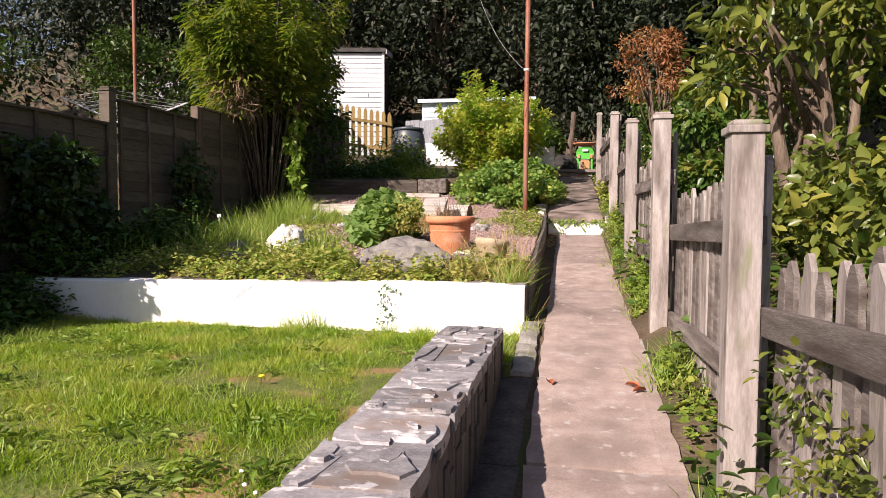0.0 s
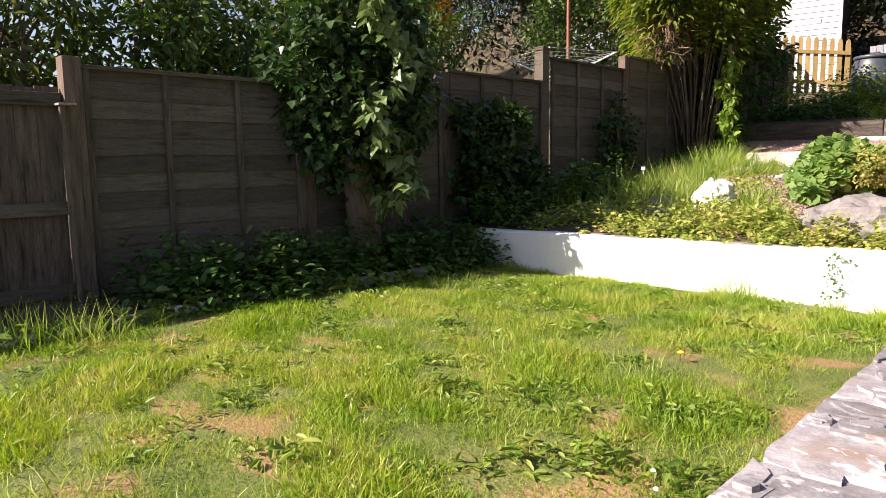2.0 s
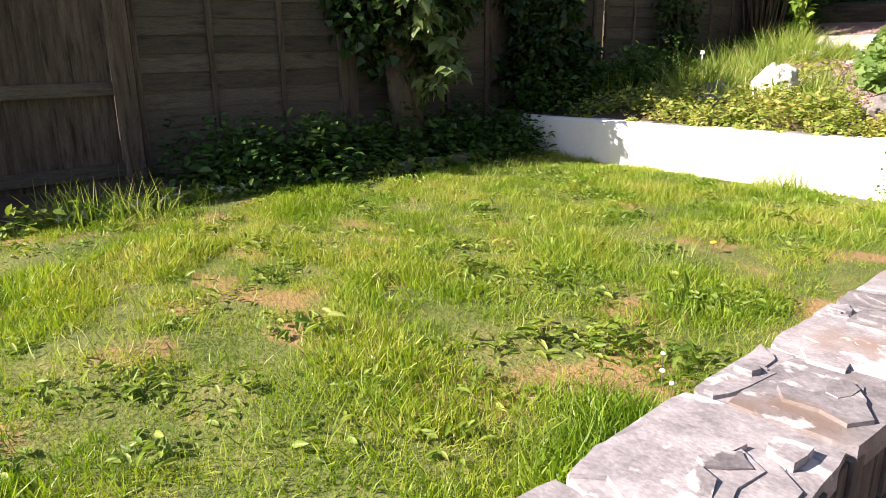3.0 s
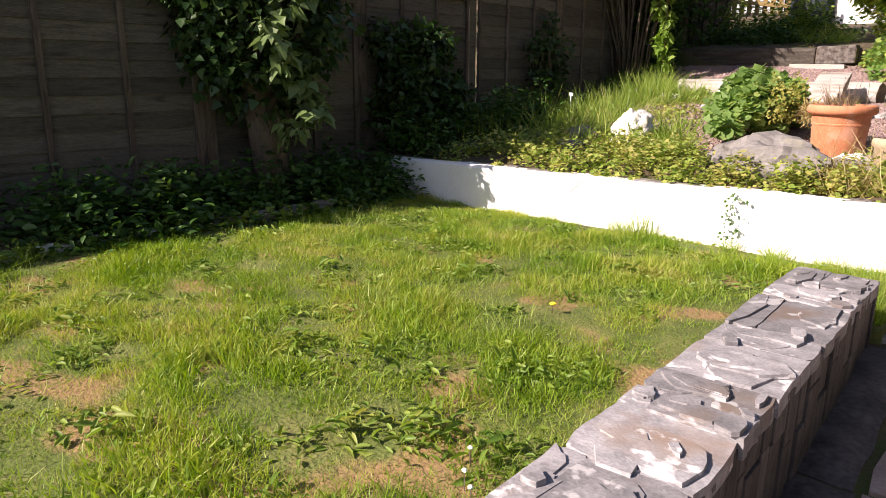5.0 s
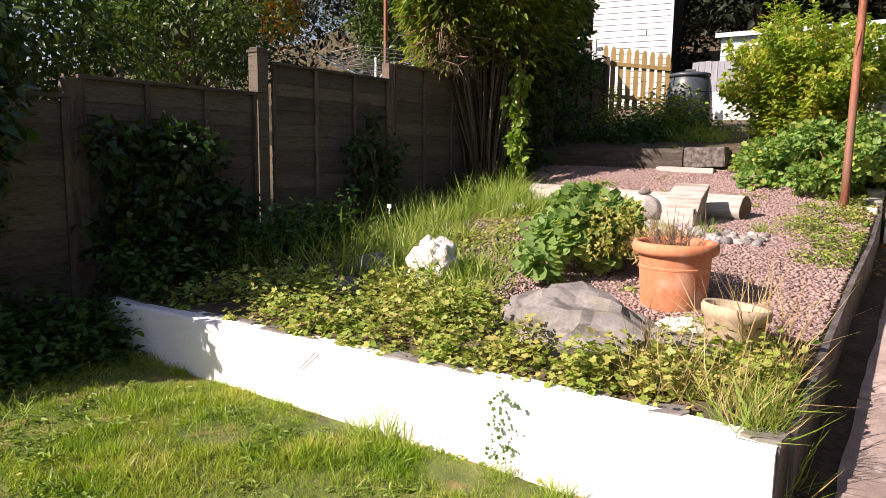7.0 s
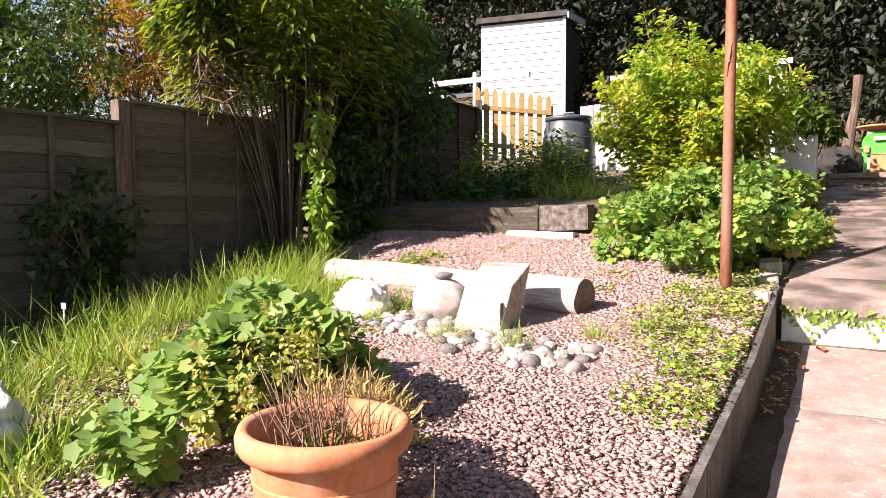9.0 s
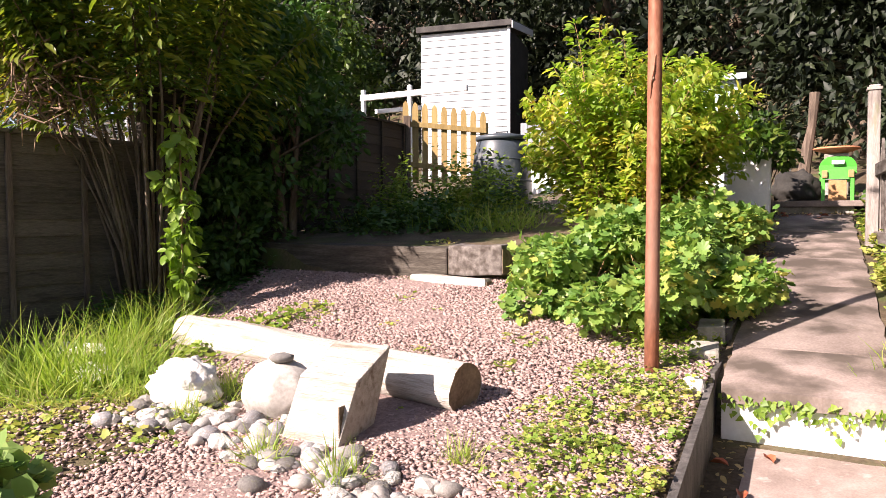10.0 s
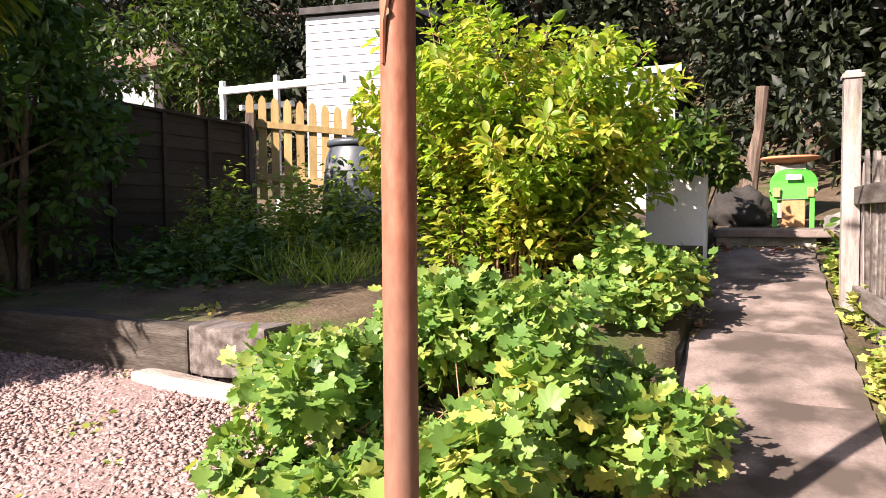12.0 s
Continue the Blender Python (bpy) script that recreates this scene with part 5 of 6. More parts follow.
# things above the top step
def rounded_panel(w, h, t, r, n=8):
    """An upright board with a round-shouldered top, w wide and h high."""
    bm = bmesh.new()
    pts = [(-w / 2 * 0.86, 0), (w / 2 * 0.86, 0)]
    pts += [(w / 2 - r + r * math.cos(a), h - r + r * math.sin(a)) for a in np.linspace(-0.2, math.pi / 2, n)]
    pts += [(-w / 2 + r - r * math.sin(a), h - r + r * math.cos(a)) for a in np.linspace(0, math.pi / 2 + 0.2, n)]
    f = [bm.verts.new((x, -t / 2 - 0.05 * (1 - (2 * x / w) ** 2), z)) for x, z in pts]
    g = [bm.verts.new((x * 0.97, t / 2 - 0.05 * (1 - (2 * x / w) ** 2), z * 0.985)) for x, z in pts]
    bm.faces.new(f), bm.faces.new(g[::-1])
    for i in range(len(pts)):
        j = (i + 1) % len(pts)
        bm.faces.new((f[j], f[i], g[i], g[j]))
    return bm


tub = empty("garden_chair", (0.3, 16.55, 2.47), "bright green plastic garden chair seen from behind", "chair")
part("backrest", rounded_panel(0.54, 0.34, 0.03, 0.17), M_GREEN, tub).location = (0, 0, 0.34)
part("seat", boxed(-0.22, 0.22, 0.02, 0.4, 0.3, 0.335, 0.012), M_GREEN, tub)
for sx in (-1, 1):
    part("armrest", boxed(sx * 0.25 - 0.025, sx * 0.25 + 0.025, -0.02, 0.36, 0.42, 0.45, 0.01), M_GREEN, tub)
    part("bracket", boxed(sx * 0.19 - 0.04, sx * 0.19 + 0.04, -0.075, -0.045, 0.36, 0.47, 0.006), M_BROWNP, tub, "brown bracket")
    part("leg", boxed(sx * 0.21 - 0.028, sx * 0.21 + 0.028, -0.05, 0.0, 0, 0.36, 0.01), M_GREEN, tub)
    part("leg", boxed(sx * 0.23 - 0.028, sx * 0.23 + 0.028, 0.33, 0.38, 0, 0.42, 0.01), M_GREEN, tub)
part("back_panel", boxed(-0.13, 0.13, -0.03, -0.01, 0.0, 0.32, 0.006), M_BROWNP, tub, "orange-brown wooden panel")
tub.scale = (0.74, 0.74, 0.8)
part("label_plate", boxed(-0.09, 0.09, -0.075, -0.062, 0.56, 0.62, 0.003), M_METALW, tub, "pale blank label")
sack = smooth(part("rubbish_sack", rock_bm(0.3, 0.24, 0.24, 77, 0.3, 4, 2.2), M_DARKSHADE, None))
sack.location = (-0.16, 16.75, 2.62)
tagged(sack, "slumped dark plastic sack at top of path", "sack")
dish = tagged(smooth(part("dish", lathe([(0.12, 0), (0.14, 0.01), (0.32, 0.07), (0.33, 0.09), (0.31, 0.1), (0.15, 0.04)], 30), M_TERRA, None)), "shallow terracotta dish on stacked blocks", "dish")
dish.location = (0.3, 17.3, 3.1)
dish.scale = (0.85, 0.85, 0.85)
stand = tagged(part("plinth", boxed(-0.14, 0.14, -0.14, 0.14, 0, 0.54, 0.01), M_CONC_GREY, None), "grey block plinth under terracotta dish", "plinth")
stand.location = (0.3, 17.3, 2.56)
lean = empty("old_post", (-0.02, 17.6, 2.62), "split old timber post leaning near hedge", "post")
bm = bmesh.new()
tube(bm, [(-0.1, 0, -0.1), (-0.02, 0, 0.6), (0.03, 0, 0.9), (0.06, 0.0, 1.35)], [0.09, 0.075, 0.055, 0.07], 9)
part("shaft", bm, M_FENCE_V, lean)
for i, (x, yy, s) in enumerate([(0.72, 16.7, 0.13), (0.9, 16.5, 0.16), (0.85, 16.9, 0.12)]):
    stone("rock", (x, yy, land_at(x, yy) + s * 0.35), (s * 1.3, s, s * 0.8), 40 + i, M_STONE_G, "dark grey rubble stone at top of path", rough=0.3)

twig = tagged(part("twig", boxed(-0.0016, 0.0016, -0.0016, 0.0016, -0.09, 0.09, 0.0), M_BARK, None), "thin dry twig leaning on white wall", "twig")
twig.matrix_basis = pose(-2.76, 5.455, 0.8, 0, 48, 0)


# ---- plants ----
OV, OVN, LONGL, OVF = leaf_round(0.55), leaf_round(0.4), leaf_round(0.3, 0.06), leaf_oval(0.5)
LOB, IVYS = leaf_lobed(5, 0.72, 0.1), leaf_ivy()


def patch(name, pts, count, size, shape, material, label, category, spread=0.2, h=(0.02, 0.12), seed=1, up=1.0, keep_off=True):
    """Low plants: leaves held near the ground round the given places."""
    rng = np.random.default_rng(seed)
    C = np.asarray(pts, float)
    i = rng.integers(len(C), size=count)
    x = C[i, 0] + rng.normal(size=count) * spread * C[i, 2]
    y = C[i, 1] + rng.normal(size=count) * spread * C[i, 2]
    q = np.hypot(x - C[i, 0], y - C[i, 1]) / (spread * C[i, 2] * 2)
    if keep_off:
        x = np.where((x > -0.42) & (x < 0.0), -0.42 - 0.1 * rng.random(count), np.where((x >= 0) & (x < 0.46), 0.46 + 0.1 * rng.random(count), x))
    z = land(x, y) + h[0] + (h[1] - h[0]) * rng.random(count) * np.clip(1.25 - q, 0.15, 1) * C[i, 2]
    P = np.stack([x, y, z], -1)
    al = np.stack([rng.normal(size=count), rng.normal(size=count), rng.normal(size=count) * 0.3], -1)
    fc = np.stack([rng.normal(size=count) * 0.5, rng.normal(size=count) * 0.5, np.full(count, up)], -1)
    ob = scatter(name, P, al, fc, size * (0.55 + 0.8 * rng.random(count)), shape, material)
    return tagged(ob, label, category, kind="stuff")


def tufts(name, pts, count, tall, material, label, seed=1, spread=0.1, w=0.03, lean=0.4):
    rng = np.random.default_rng(seed)
    C = np.asarray(pts, float)
    i = rng.integers(len(C), size=count)
    x = C[i, 0] + rng.normal(size=count) * spread * C[i, 2]
    y = C[i, 1] + rng.normal(size=count) * spread * C[i, 2]
    P = np.stack([x, y, land(x, y) - 0.01], -1)
    al = np.stack([(x - C[i, 0]) * 2.5 + rng.normal(size=count) * lean, (y - C[i, 1]) * 2.5 + rng.normal(size=count) * lean, np.ones(count)], -1)
    fc = np.stack([rng.normal(size=count), rng.normal(size=count), np.full(count, 0.3)], -1)
    ob = scatter(name, P, al, fc, tall * C[i, 2] * (0.4 + 0.8 * rng.random(count)), blade_shape(w, 0.45), material)
    return tagged(ob, label, "grass", kind="stuff")


rr = np.random.default_rng(4)


def spots(n, xr, yr, s0, s1, keep=None):
    out = []
    while len(out) < n:
        x, y = rr.uniform(*xr), rr.uniform(*yr)
        if keep is None or keep(x, y):
            out.append((x, y, rr.uniform(s0, s1)))
    return out


# creeping cover behind the white wall
cover = spots(90, (-4.2, -0.55), (5.62, 6.5), 0.6, 1.2, lambda x, y: not (-2.0 < x < -1.05 and y > 6.0) and y < 5.9 + 0.6 * (x + 4.4) / 2.5 + 0.3)
patch("creeping_plants", cover, 9800, 0.046, LOB, L_CREEP, "low yellow-green creeping cranesbill spilling over wall", "ground cover", 0.1, (0.0, 0.2), 3)
patch("creeping_plants", spots(16, (-4.1, -0.6), (5.5, 5.6), 0.5, 1.0), 900, 0.045, LOB, L_CREEP, "creeping stems hanging over white wall", "ground cover", 0.06, (0.0, 0.05), 13)
weeds_r = spots(52, (-1.0, -0.42), (8.3, 11.6), 0.5, 1.1, lambda x, y: x > -0.75 or y > 9.2)
patch("weeds", weeds_r, 3000, 0.034, LOB, L_WEED, "yellow-green weeds along edge of gravel", "weeds", 0.12, (0.0, 0.12), 5)
patch("weeds", spots(40, (-3.6, -0.8), (7.2, 12.5), 0.3, 0.7), 1900, 0.04, LOB, L_CREEP, "small weeds sprouting through gravel", "weeds", 0.12, (0.0, 0.06), 6)
bank = spots(60, (0.46, 0.62), (1.6, 14.2), 0.4, 0.9, lambda x, y: noise.noise(Vector((y * 0.9, 0, 0))) > -0.05)
patch("weeds", bank, 2600, 0.05, LOB, L_WEED, "leafy weeds between path and picket fence", "weeds", 0.09, (0.0, 0.22), 7)
tufts("grass_tufts", bank[::2], 1500, 0.24, L_LONG, "grass tufts along foot of picket fence", 8, 0.08, 0.04)
patch("weeds", spots(20, (0.48, 0.75), (10.8, 15.5), 0.6, 1.1), 1500, 0.07, LOB, L_CREEP, "yellowing leaves along upper fence", "weeds", 0.09, (0.0, 0.3), 9)
tufts("long_grass", spots(26, (-4.1, -2.3), (6.6, 8.1), 0.5, 1.2, lambda x, y: x < -2.5), 1700, 0.24, L_LONG, "long bright green grass round white rock", 10, 0.12, 0.05, 0.5)
tufts("long_grass", [(-4.2, 9.35, 1.2), (-3.95, 9.45, 1.1), (-3.6, 9.4, 0.9), (-3.25, 9.35, 0.6), (-4.1, 8.7, 0.8)], 900, 0.36, L_LONG, "overhanging tufts of long grass", 11, 0.13, 0.028, 0.5)
tufts("long_grass", spots(14, (-4.3, -3.0), (7.6, 9.2), 0.4, 0.9), 600, 0.18, L_LONG, "straggling long grass beside fence bed", 111, 0.16, 0.022, 0.45)
tufts("long_grass", spots(30, (-4.9, -3.4), (6.3, 8.4), 0.6, 1.2), 1000, 0.4, L_WEED, "rank tall grass in front of fence", 112, 0.13, 0.022, 0.3)
tufts("long_grass", [(-4.27, 10.2, 1.1), (-4.45, 10.5, 1.1), (-4.1, 9.9, 1.0), (-2.76, 9.55, 0.6), (-3.7, 9.2, 0.9), (-3.5, 9.6, 0.9), (-3.9, 9.6, 1.0)], 1300, 0.34, L_LONG, "arching grass tufts over end of log", 115, 0.12, 0.026, 0.55)
tufts("long_grass", spots(22, (-5.0, -3.7), (8.2, 9.6), 0.6, 1.1), 1500, 0.28, L_LONG, "pale sunlit grass between fence and log", 113, 0.16, 0.028, 0.5)
patch("weeds", spots(30, (-4.8, -3.2), (7.6, 9.6), 0.5, 1.0), 2600, 0.045, LOB, L_CREEP, "low yellowing weeds under long grass", "weeds", 0.18, (0.0, 0.1), 114)
tufts("dry_grass", [(-0.95, 5.95, 1.0), (-0.62, 5.85, 1.1), (-0.8, 6.3, 0.8), (-0.5, 5.75, 0.8), (-0.55, 6.2, 0.8)], 420, 0.27, L_DRY, "straw-coloured dry grass at wall corner", 12, 0.09, 0.02, 0.4)
tufts("dry_grass", [(-0.62, 6.3, 1.0), (-0.75, 6.6, 0.9), (-1.05, 6.1, 0.8), (-0.9, 5.8, 0.7)], 200, 0.5, L_DRY, "tall dry seed stems round small pot", 120, 0.08, 0.012, 0.25)
tufts("grass_tufts", [(-0.5, 5.62, 0.8), (-0.45, 5.8, 0.8), (-0.36, 5.2, 0.5), (-0.5, 4.6, 0.6), (-0.55, 4.9, 0.5)], 600, 0.34, L_LONG, "green grass tufts at wall corner", 14, 0.07, 0.022, 0.5)
tufts("grass_tufts", [(-2.15, 5.4, 1.0), (-2.3, 5.38, 0.7), (-1.5, 5.4, 0.6), (-1.2, 5.38, 0.6), (-0.75, 5.3, 0.6), (-2.9, 5.4, 0.4)], 700, 0.22, L_LONG, "grass tufts at foot of white wall", 15, 0.06, 0.03, 0.5)
tufts("grass_tufts", [(-2.0, 9.0, 0.7), (-1.55, 8.95, 0.8), (-1.2, 9.3, 0.6), (-2.7, 9.25, 0.7)], 420, 0.24, L_LONG, "grass tufts among pebbles", 16, 0.05, 0.03, 0.6)
lw = spots(170, (-4.1, -0.95), (0.3, 5.3), 0.4, 1.0)
patch("lawn_weeds", lw, 6500, 0.04, leaf_round(0.36, 0.12), L_WEED, "broad-leaved weeds growing in lawn", "weeds", 0.09, (0.01, 0.07), 17, 1.0)
tufts("lawn_tufts", spots(130, (-4.2, -0.9), (0.2, 5.3), 0.6, 1.2), 14000, 0.095, L_LONG, "longer tussocks in lawn", 18, 0.08, 0.045, 0.6)
patch("lawn_weeds", [(a, b, 1.0) for a, b in ROSETTES], 800, 0.055, leaf_round(0.3, 0.14), L_WEED, "coarse dark rosettes of dandelion and dock in lawn", "weeds", 0.065, (0.0, 0.09), 117, 0.8)
edge_pts = [(float(lawn_left(y)) - 0.05, y, rr.uniform(0.5, 1)) for y in np.arange(-0.4, 5.4, 0.07)]
patch("lawn_edge_weeds", edge_pts, 2600, 0.06, OV, L_WEED, "weeds catching sun along lawn edge", "weeds", 0.09, (0.0, 0.16), 19)
tufts("grass_tufts", [(-4.3, 1.3, 1.0), (-4.2, 1.6, 1.0), (-4.15, 0.6, 0.8), (-4.3, 2.0, 0.6)], 700, 0.24, L_LONG, "bright grass tuft by lawn edging", 20, 0.09, 0.03, 0.5)
patch("shade_plants", spots(80, (-5.15, -4.45), (2.2, 7.6), 0.7, 1.3), 12000, 0.07, OV, L_FENCEIVY, "dark leafy undergrowth below fence", "undergrowth", 0.16, (0.0, 0.42), 21)
patch("shade_plants", spots(40, (-5.15, -4.75), (10.2, 12.0), 0.4, 0.9), 2600, 0.07, OV, L_FENCEIVY, "dark leafy undergrowth below fence", "undergrowth", 0.2, (0.0, 0.3), 22)
# darker leaf material here carries the shade of tree and fence
patch("shade_plants", spots(50, (-4.9, -2.9), (13.0, 15.3), 0.5, 1.1), 5000, 0.075, OV, L_FENCEIVY, "weeds growing round compost bin, terrace shade put into their colour", "weeds", 0.18, (0.0, 0.4), 23)
patch("shade_plants", spots(30, (-4.6, -3.4), (9.4, 11.0), 0.5, 1.0), 2400, 0.06, LOB, L_WEED, "green leafy weeds at gravel edge", "weeds", 0.15, (0.0, 0.12), 24)
patch("shade_plants", spots(60, (0.75, 2.6), (1.0, 16), 0.8, 1.5), 9000, 0.09, OV, L_RHODO, "dark undergrowth behind picket fence", "undergrowth", 0.25, (0.0, 0.5), 25)
rng = np.random.default_rng(26)
n = 210
x = rng.uniform(-0.36, 0.46, n)
hang = np.abs(rng.normal(size=n)) * 0.05 * (0.6 + 0.8 * np.abs(np.sin(x * 9)))
P = np.stack([x, 10.59 - 0.03 * rng.random(n), 1.4 - hang], -1)
tagged(scatter("ivy_on_step", P, np.stack([rng.normal(size=n) * 0.5, np.full(n, -0.3), np.full(n, -0.8)], -1), np.tile((0.0, -1.0, 0.5), (n, 1)) + 0.4 * rng.normal(size=(n, 3)), 0.022 + 0.022 * rng.random(n), IVYS, L_WEED), "ivy trailing over step riser", "ivy", kind="stuff")


def mound(name, centre, radii, leaves, size, shape, material, label, category, seed, n=40, cr=0.16, stem=None, **kw):
    return tree(name, (centre[0], centre[1], land_at(centre[0], centre[1]) - 0.02), centre, radii, n, cr, leaves, size, shape, material, label, category,
                stems=7, trunk_r=0.03, seed=seed, bark=stem or M_STEM, limbs=28, lean=0.5, **kw)


mound("geranium", (-1.08, 11.86, 1.79), (1.02, 1.0, 0.58), 14500, 0.08, leaf_lobed(7, 0.72, 0.16), L_GERAN, "rounded bush of lobed green and yellowing geranium leaves", "bush", 31, 60, 0.2, up=0.85, bottom=-1.0)
mound("geranium", (-0.68, 13.75, 2.18), (0.38, 0.95, 0.34), 2800, 0.075, leaf_lobed(6, 0.8, 0.14), L_GERAN, "low yellowing geranium beside upper path", "bush", 32, 30, 0.16, up=1.1)
mound("mallow", (-2.12, 7.66, 1.32), (0.52, 0.68, 0.38), 4200, 0.085, leaf_lobed(5, 0.82, 0.12), L_MALLOW, "dense green mallow mound with pale seed spikes", "bush", 33, 36, 0.14, up=1.2, bottom=-0.5)
spike_rng = np.random.default_rng(7)
C = np.array([(a, b, 1.3 + 0.045 * k) for a, b, h in zip(spike_rng.normal(-1.76, 0.13, 24), spike_rng.normal(7.5, 0.17, 24), spike_rng.integers(4, 10, 24)) for k in range(h)])
R = np.full(len(C), 0.035)
tagged(foliage("seed_spikes", C, R, 1700, 0.026, OV, L_MALLOWF, seed=9, up=0.2), "pale yellow seed spikes rising above mallow", "plant", kind="stuff")
C, R = clumps((-1.42, 7.4, 1.3), (0.2, 0.12, 0.14), 16, 0.06, 0.1, 8, 0.6, 0.0)
tagged(foliage("rosemary", C, R, 1300, 0.055, leaf_oval(0.14), L_DRY, seed=10, up=0.2, droop=-0.6), "yellowing needle-leaved herb behind pot", "plant", kind="stuff")
arching("shrub", (-1.62, 14.05, 2.12), 135, (0.98, 0.85), 2.42, 190, 0.08, OV, L_FORS, "tall yellow-green deciduous shrub with arching stems", "shrub", 34, M_STEM, off=0.22, start=0.12, foot=0.45, low=0.5)
tree("shrub", (-0.55, 15.62, 2.1), (-0.5, 15.4, 3.1), (0.36, 0.3, 0.4), 24, 0.14, 1300, 0.075, IVYS, L_RHODO, "ivy bush growing over white wall end", "shrub", stems=4, trunk_r=0.05, seed=35)
arching("shrub_tree", (-5.05, 10.98, 1.5), 38, (1.35, 1.45), 4.9, 380, 0.13, LONGL, L_LONGLEAF, "multi-stemmed tree with long drooping leaves beside fence", "tree", 36, M_BARK, thick=0.017, start=0.5, droop=0.2, off=0.5, hang=0.6, foot=0.25, low=0.85)
C = np.array([(0.06 * math.sin(k), 0.05 * math.cos(k * 2), 0.2 + 0.085 * k) for k in range(17)])
climb = empty("climber", (-4.42, 10.72, 1.49), "sunlit green climber twining up a cane", "climbing plant")
bm = bmesh.new()
tube(bm, [(0, 0, -0.1), (0.02, 0, 0.8), (0, 0.02, 1.7)], [0.012, 0.01, 0.008], 6)
part("cane", bm, M_STEM, climb)
foliage("leaves", C, np.full(17, 0.1), 360, 0.1, leaf_round(0.6), L_CLIMB, climb, seed=37, droop=0.9)
# dead vine heaped on the fence
vine = empty("dead_vine", (-5.13, 9.9, 3.02), "tangled heap of dead brown vine on fence top", "dead plant")
r_ = random.Random(12)
for knot in range(8):
    c = Vector((r_.uniform(-0.1, 0.15), r_.uniform(-0.4, 0.4), r_.uniform(0.05, 0.4)))
    for i in range(16):
        p = c + Vector((r_.gauss(0, 0.13), r_.gauss(0, 0.16), r_.gauss(0, 0.14)))
        q = p + Vector((r_.gauss(0.02, 0.15), r_.gauss(0, 0.17), r_.gauss(-0.06, 0.16)))
        mid = p.lerp(q, 0.5) + Vector((r_.gauss(0, 0.07), r_.gauss(0, 0.07), r_.gauss(0.02, 0.07)))
        bm = bmesh.new()
        tube(bm, [p, p.lerp(mid, 0.6), mid, q], [0.008, 0.007, 0.006, 0.003], 4)
        part("strand", bm, M_DEAD, vine)

# ivy mass over the fence
def curtain(name, pts, count, size, shape, material, label, category, seed, **kw):
    C = np.array([p[:3] for p in pts])
    R = np.array([p[3] for p in pts])
    return tagged(foliage(name, C, R, count, size, shape, material, seed=seed, **kw), label, category, kind="stuff")


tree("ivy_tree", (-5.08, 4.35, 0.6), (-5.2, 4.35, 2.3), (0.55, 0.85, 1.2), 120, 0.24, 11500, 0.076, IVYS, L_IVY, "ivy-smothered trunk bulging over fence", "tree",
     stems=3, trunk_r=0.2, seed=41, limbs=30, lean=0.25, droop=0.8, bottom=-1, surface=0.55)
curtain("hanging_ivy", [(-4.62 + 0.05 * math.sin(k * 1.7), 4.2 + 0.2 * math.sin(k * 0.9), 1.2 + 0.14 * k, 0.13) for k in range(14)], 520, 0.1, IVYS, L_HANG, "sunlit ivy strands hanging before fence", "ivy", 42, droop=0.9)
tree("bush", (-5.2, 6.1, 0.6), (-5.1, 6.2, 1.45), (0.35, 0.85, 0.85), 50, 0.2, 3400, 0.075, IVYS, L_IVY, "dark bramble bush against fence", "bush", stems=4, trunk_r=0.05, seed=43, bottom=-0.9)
tree("tall_bush", (-5.0, 12.7, 1.9), (-4.95, 12.6, 3.6), (0.6, 1.0, 1.5), 70, 0.26, 5200, 0.085, OV, L_FENCEIVY, "tall dark elder bush rising above fence", "bush", stems=3, trunk_r=0.08, seed=47, bottom=-0.9)
tree("bush", (-5.15, 8.6, 1.2), (-5.12, 8.7, 1.8), (0.16, 0.6, 0.6), 26, 0.16, 1300, 0.055, IVYS, L_IVY, "dark ivy clinging to fence", "ivy", stems=3, trunk_r=0.04, seed=44, bottom=-0.9)
tree("bush", (-5.05, 11.8, 1.6), (-4.97, 11.85, 2.3), (0.28, 0.75, 0.8), 40, 0.2, 3000, 0.08, OV, L_FENCEIVY, "dark bush against fence", "bush", stems=4, trunk_r=0.04, seed=45, bottom=-0.9)

# hedge and shrubs beyond the fence
hedge = [(-7.6, -1.0, 3.1, 1.5), (-7.4, 0.6, 3.2, 1.5), (-7.8, 2.0, 3.5, 1.6), (-7.5, 3.4, 3.3, 1.4), (-7.9, 4.8, 3.4, 1.4), (-8.1, 6.3, 3.6, 1.5)]
for i, (x, y, z, r) in enumerate(hedge):
    tree("hedge_shrub", (x, y, 0.6), (x, y, z - 0.5), (r, r, 1.55), 70, 0.4, 5200, 0.11, OVN, L_HEDGE if i % 2 == 0 else L_RHODO, "tall untrimmed hedge shrub beyond fence", "shrub", stems=4, trunk_r=0.1, seed=60 + i, group="hedge beyond fence", bottom=-0.9)
tree("amber_tree", (-24.0, 23, 3.0), (-24.0, 23, 8.0), (2.6, 2.6, 3.2), 90, 0.6, 6000, 0.2, OVF, L_AMBER, "small tree turning amber in autumn", "tree", seed=71, trunk_r=0.1)
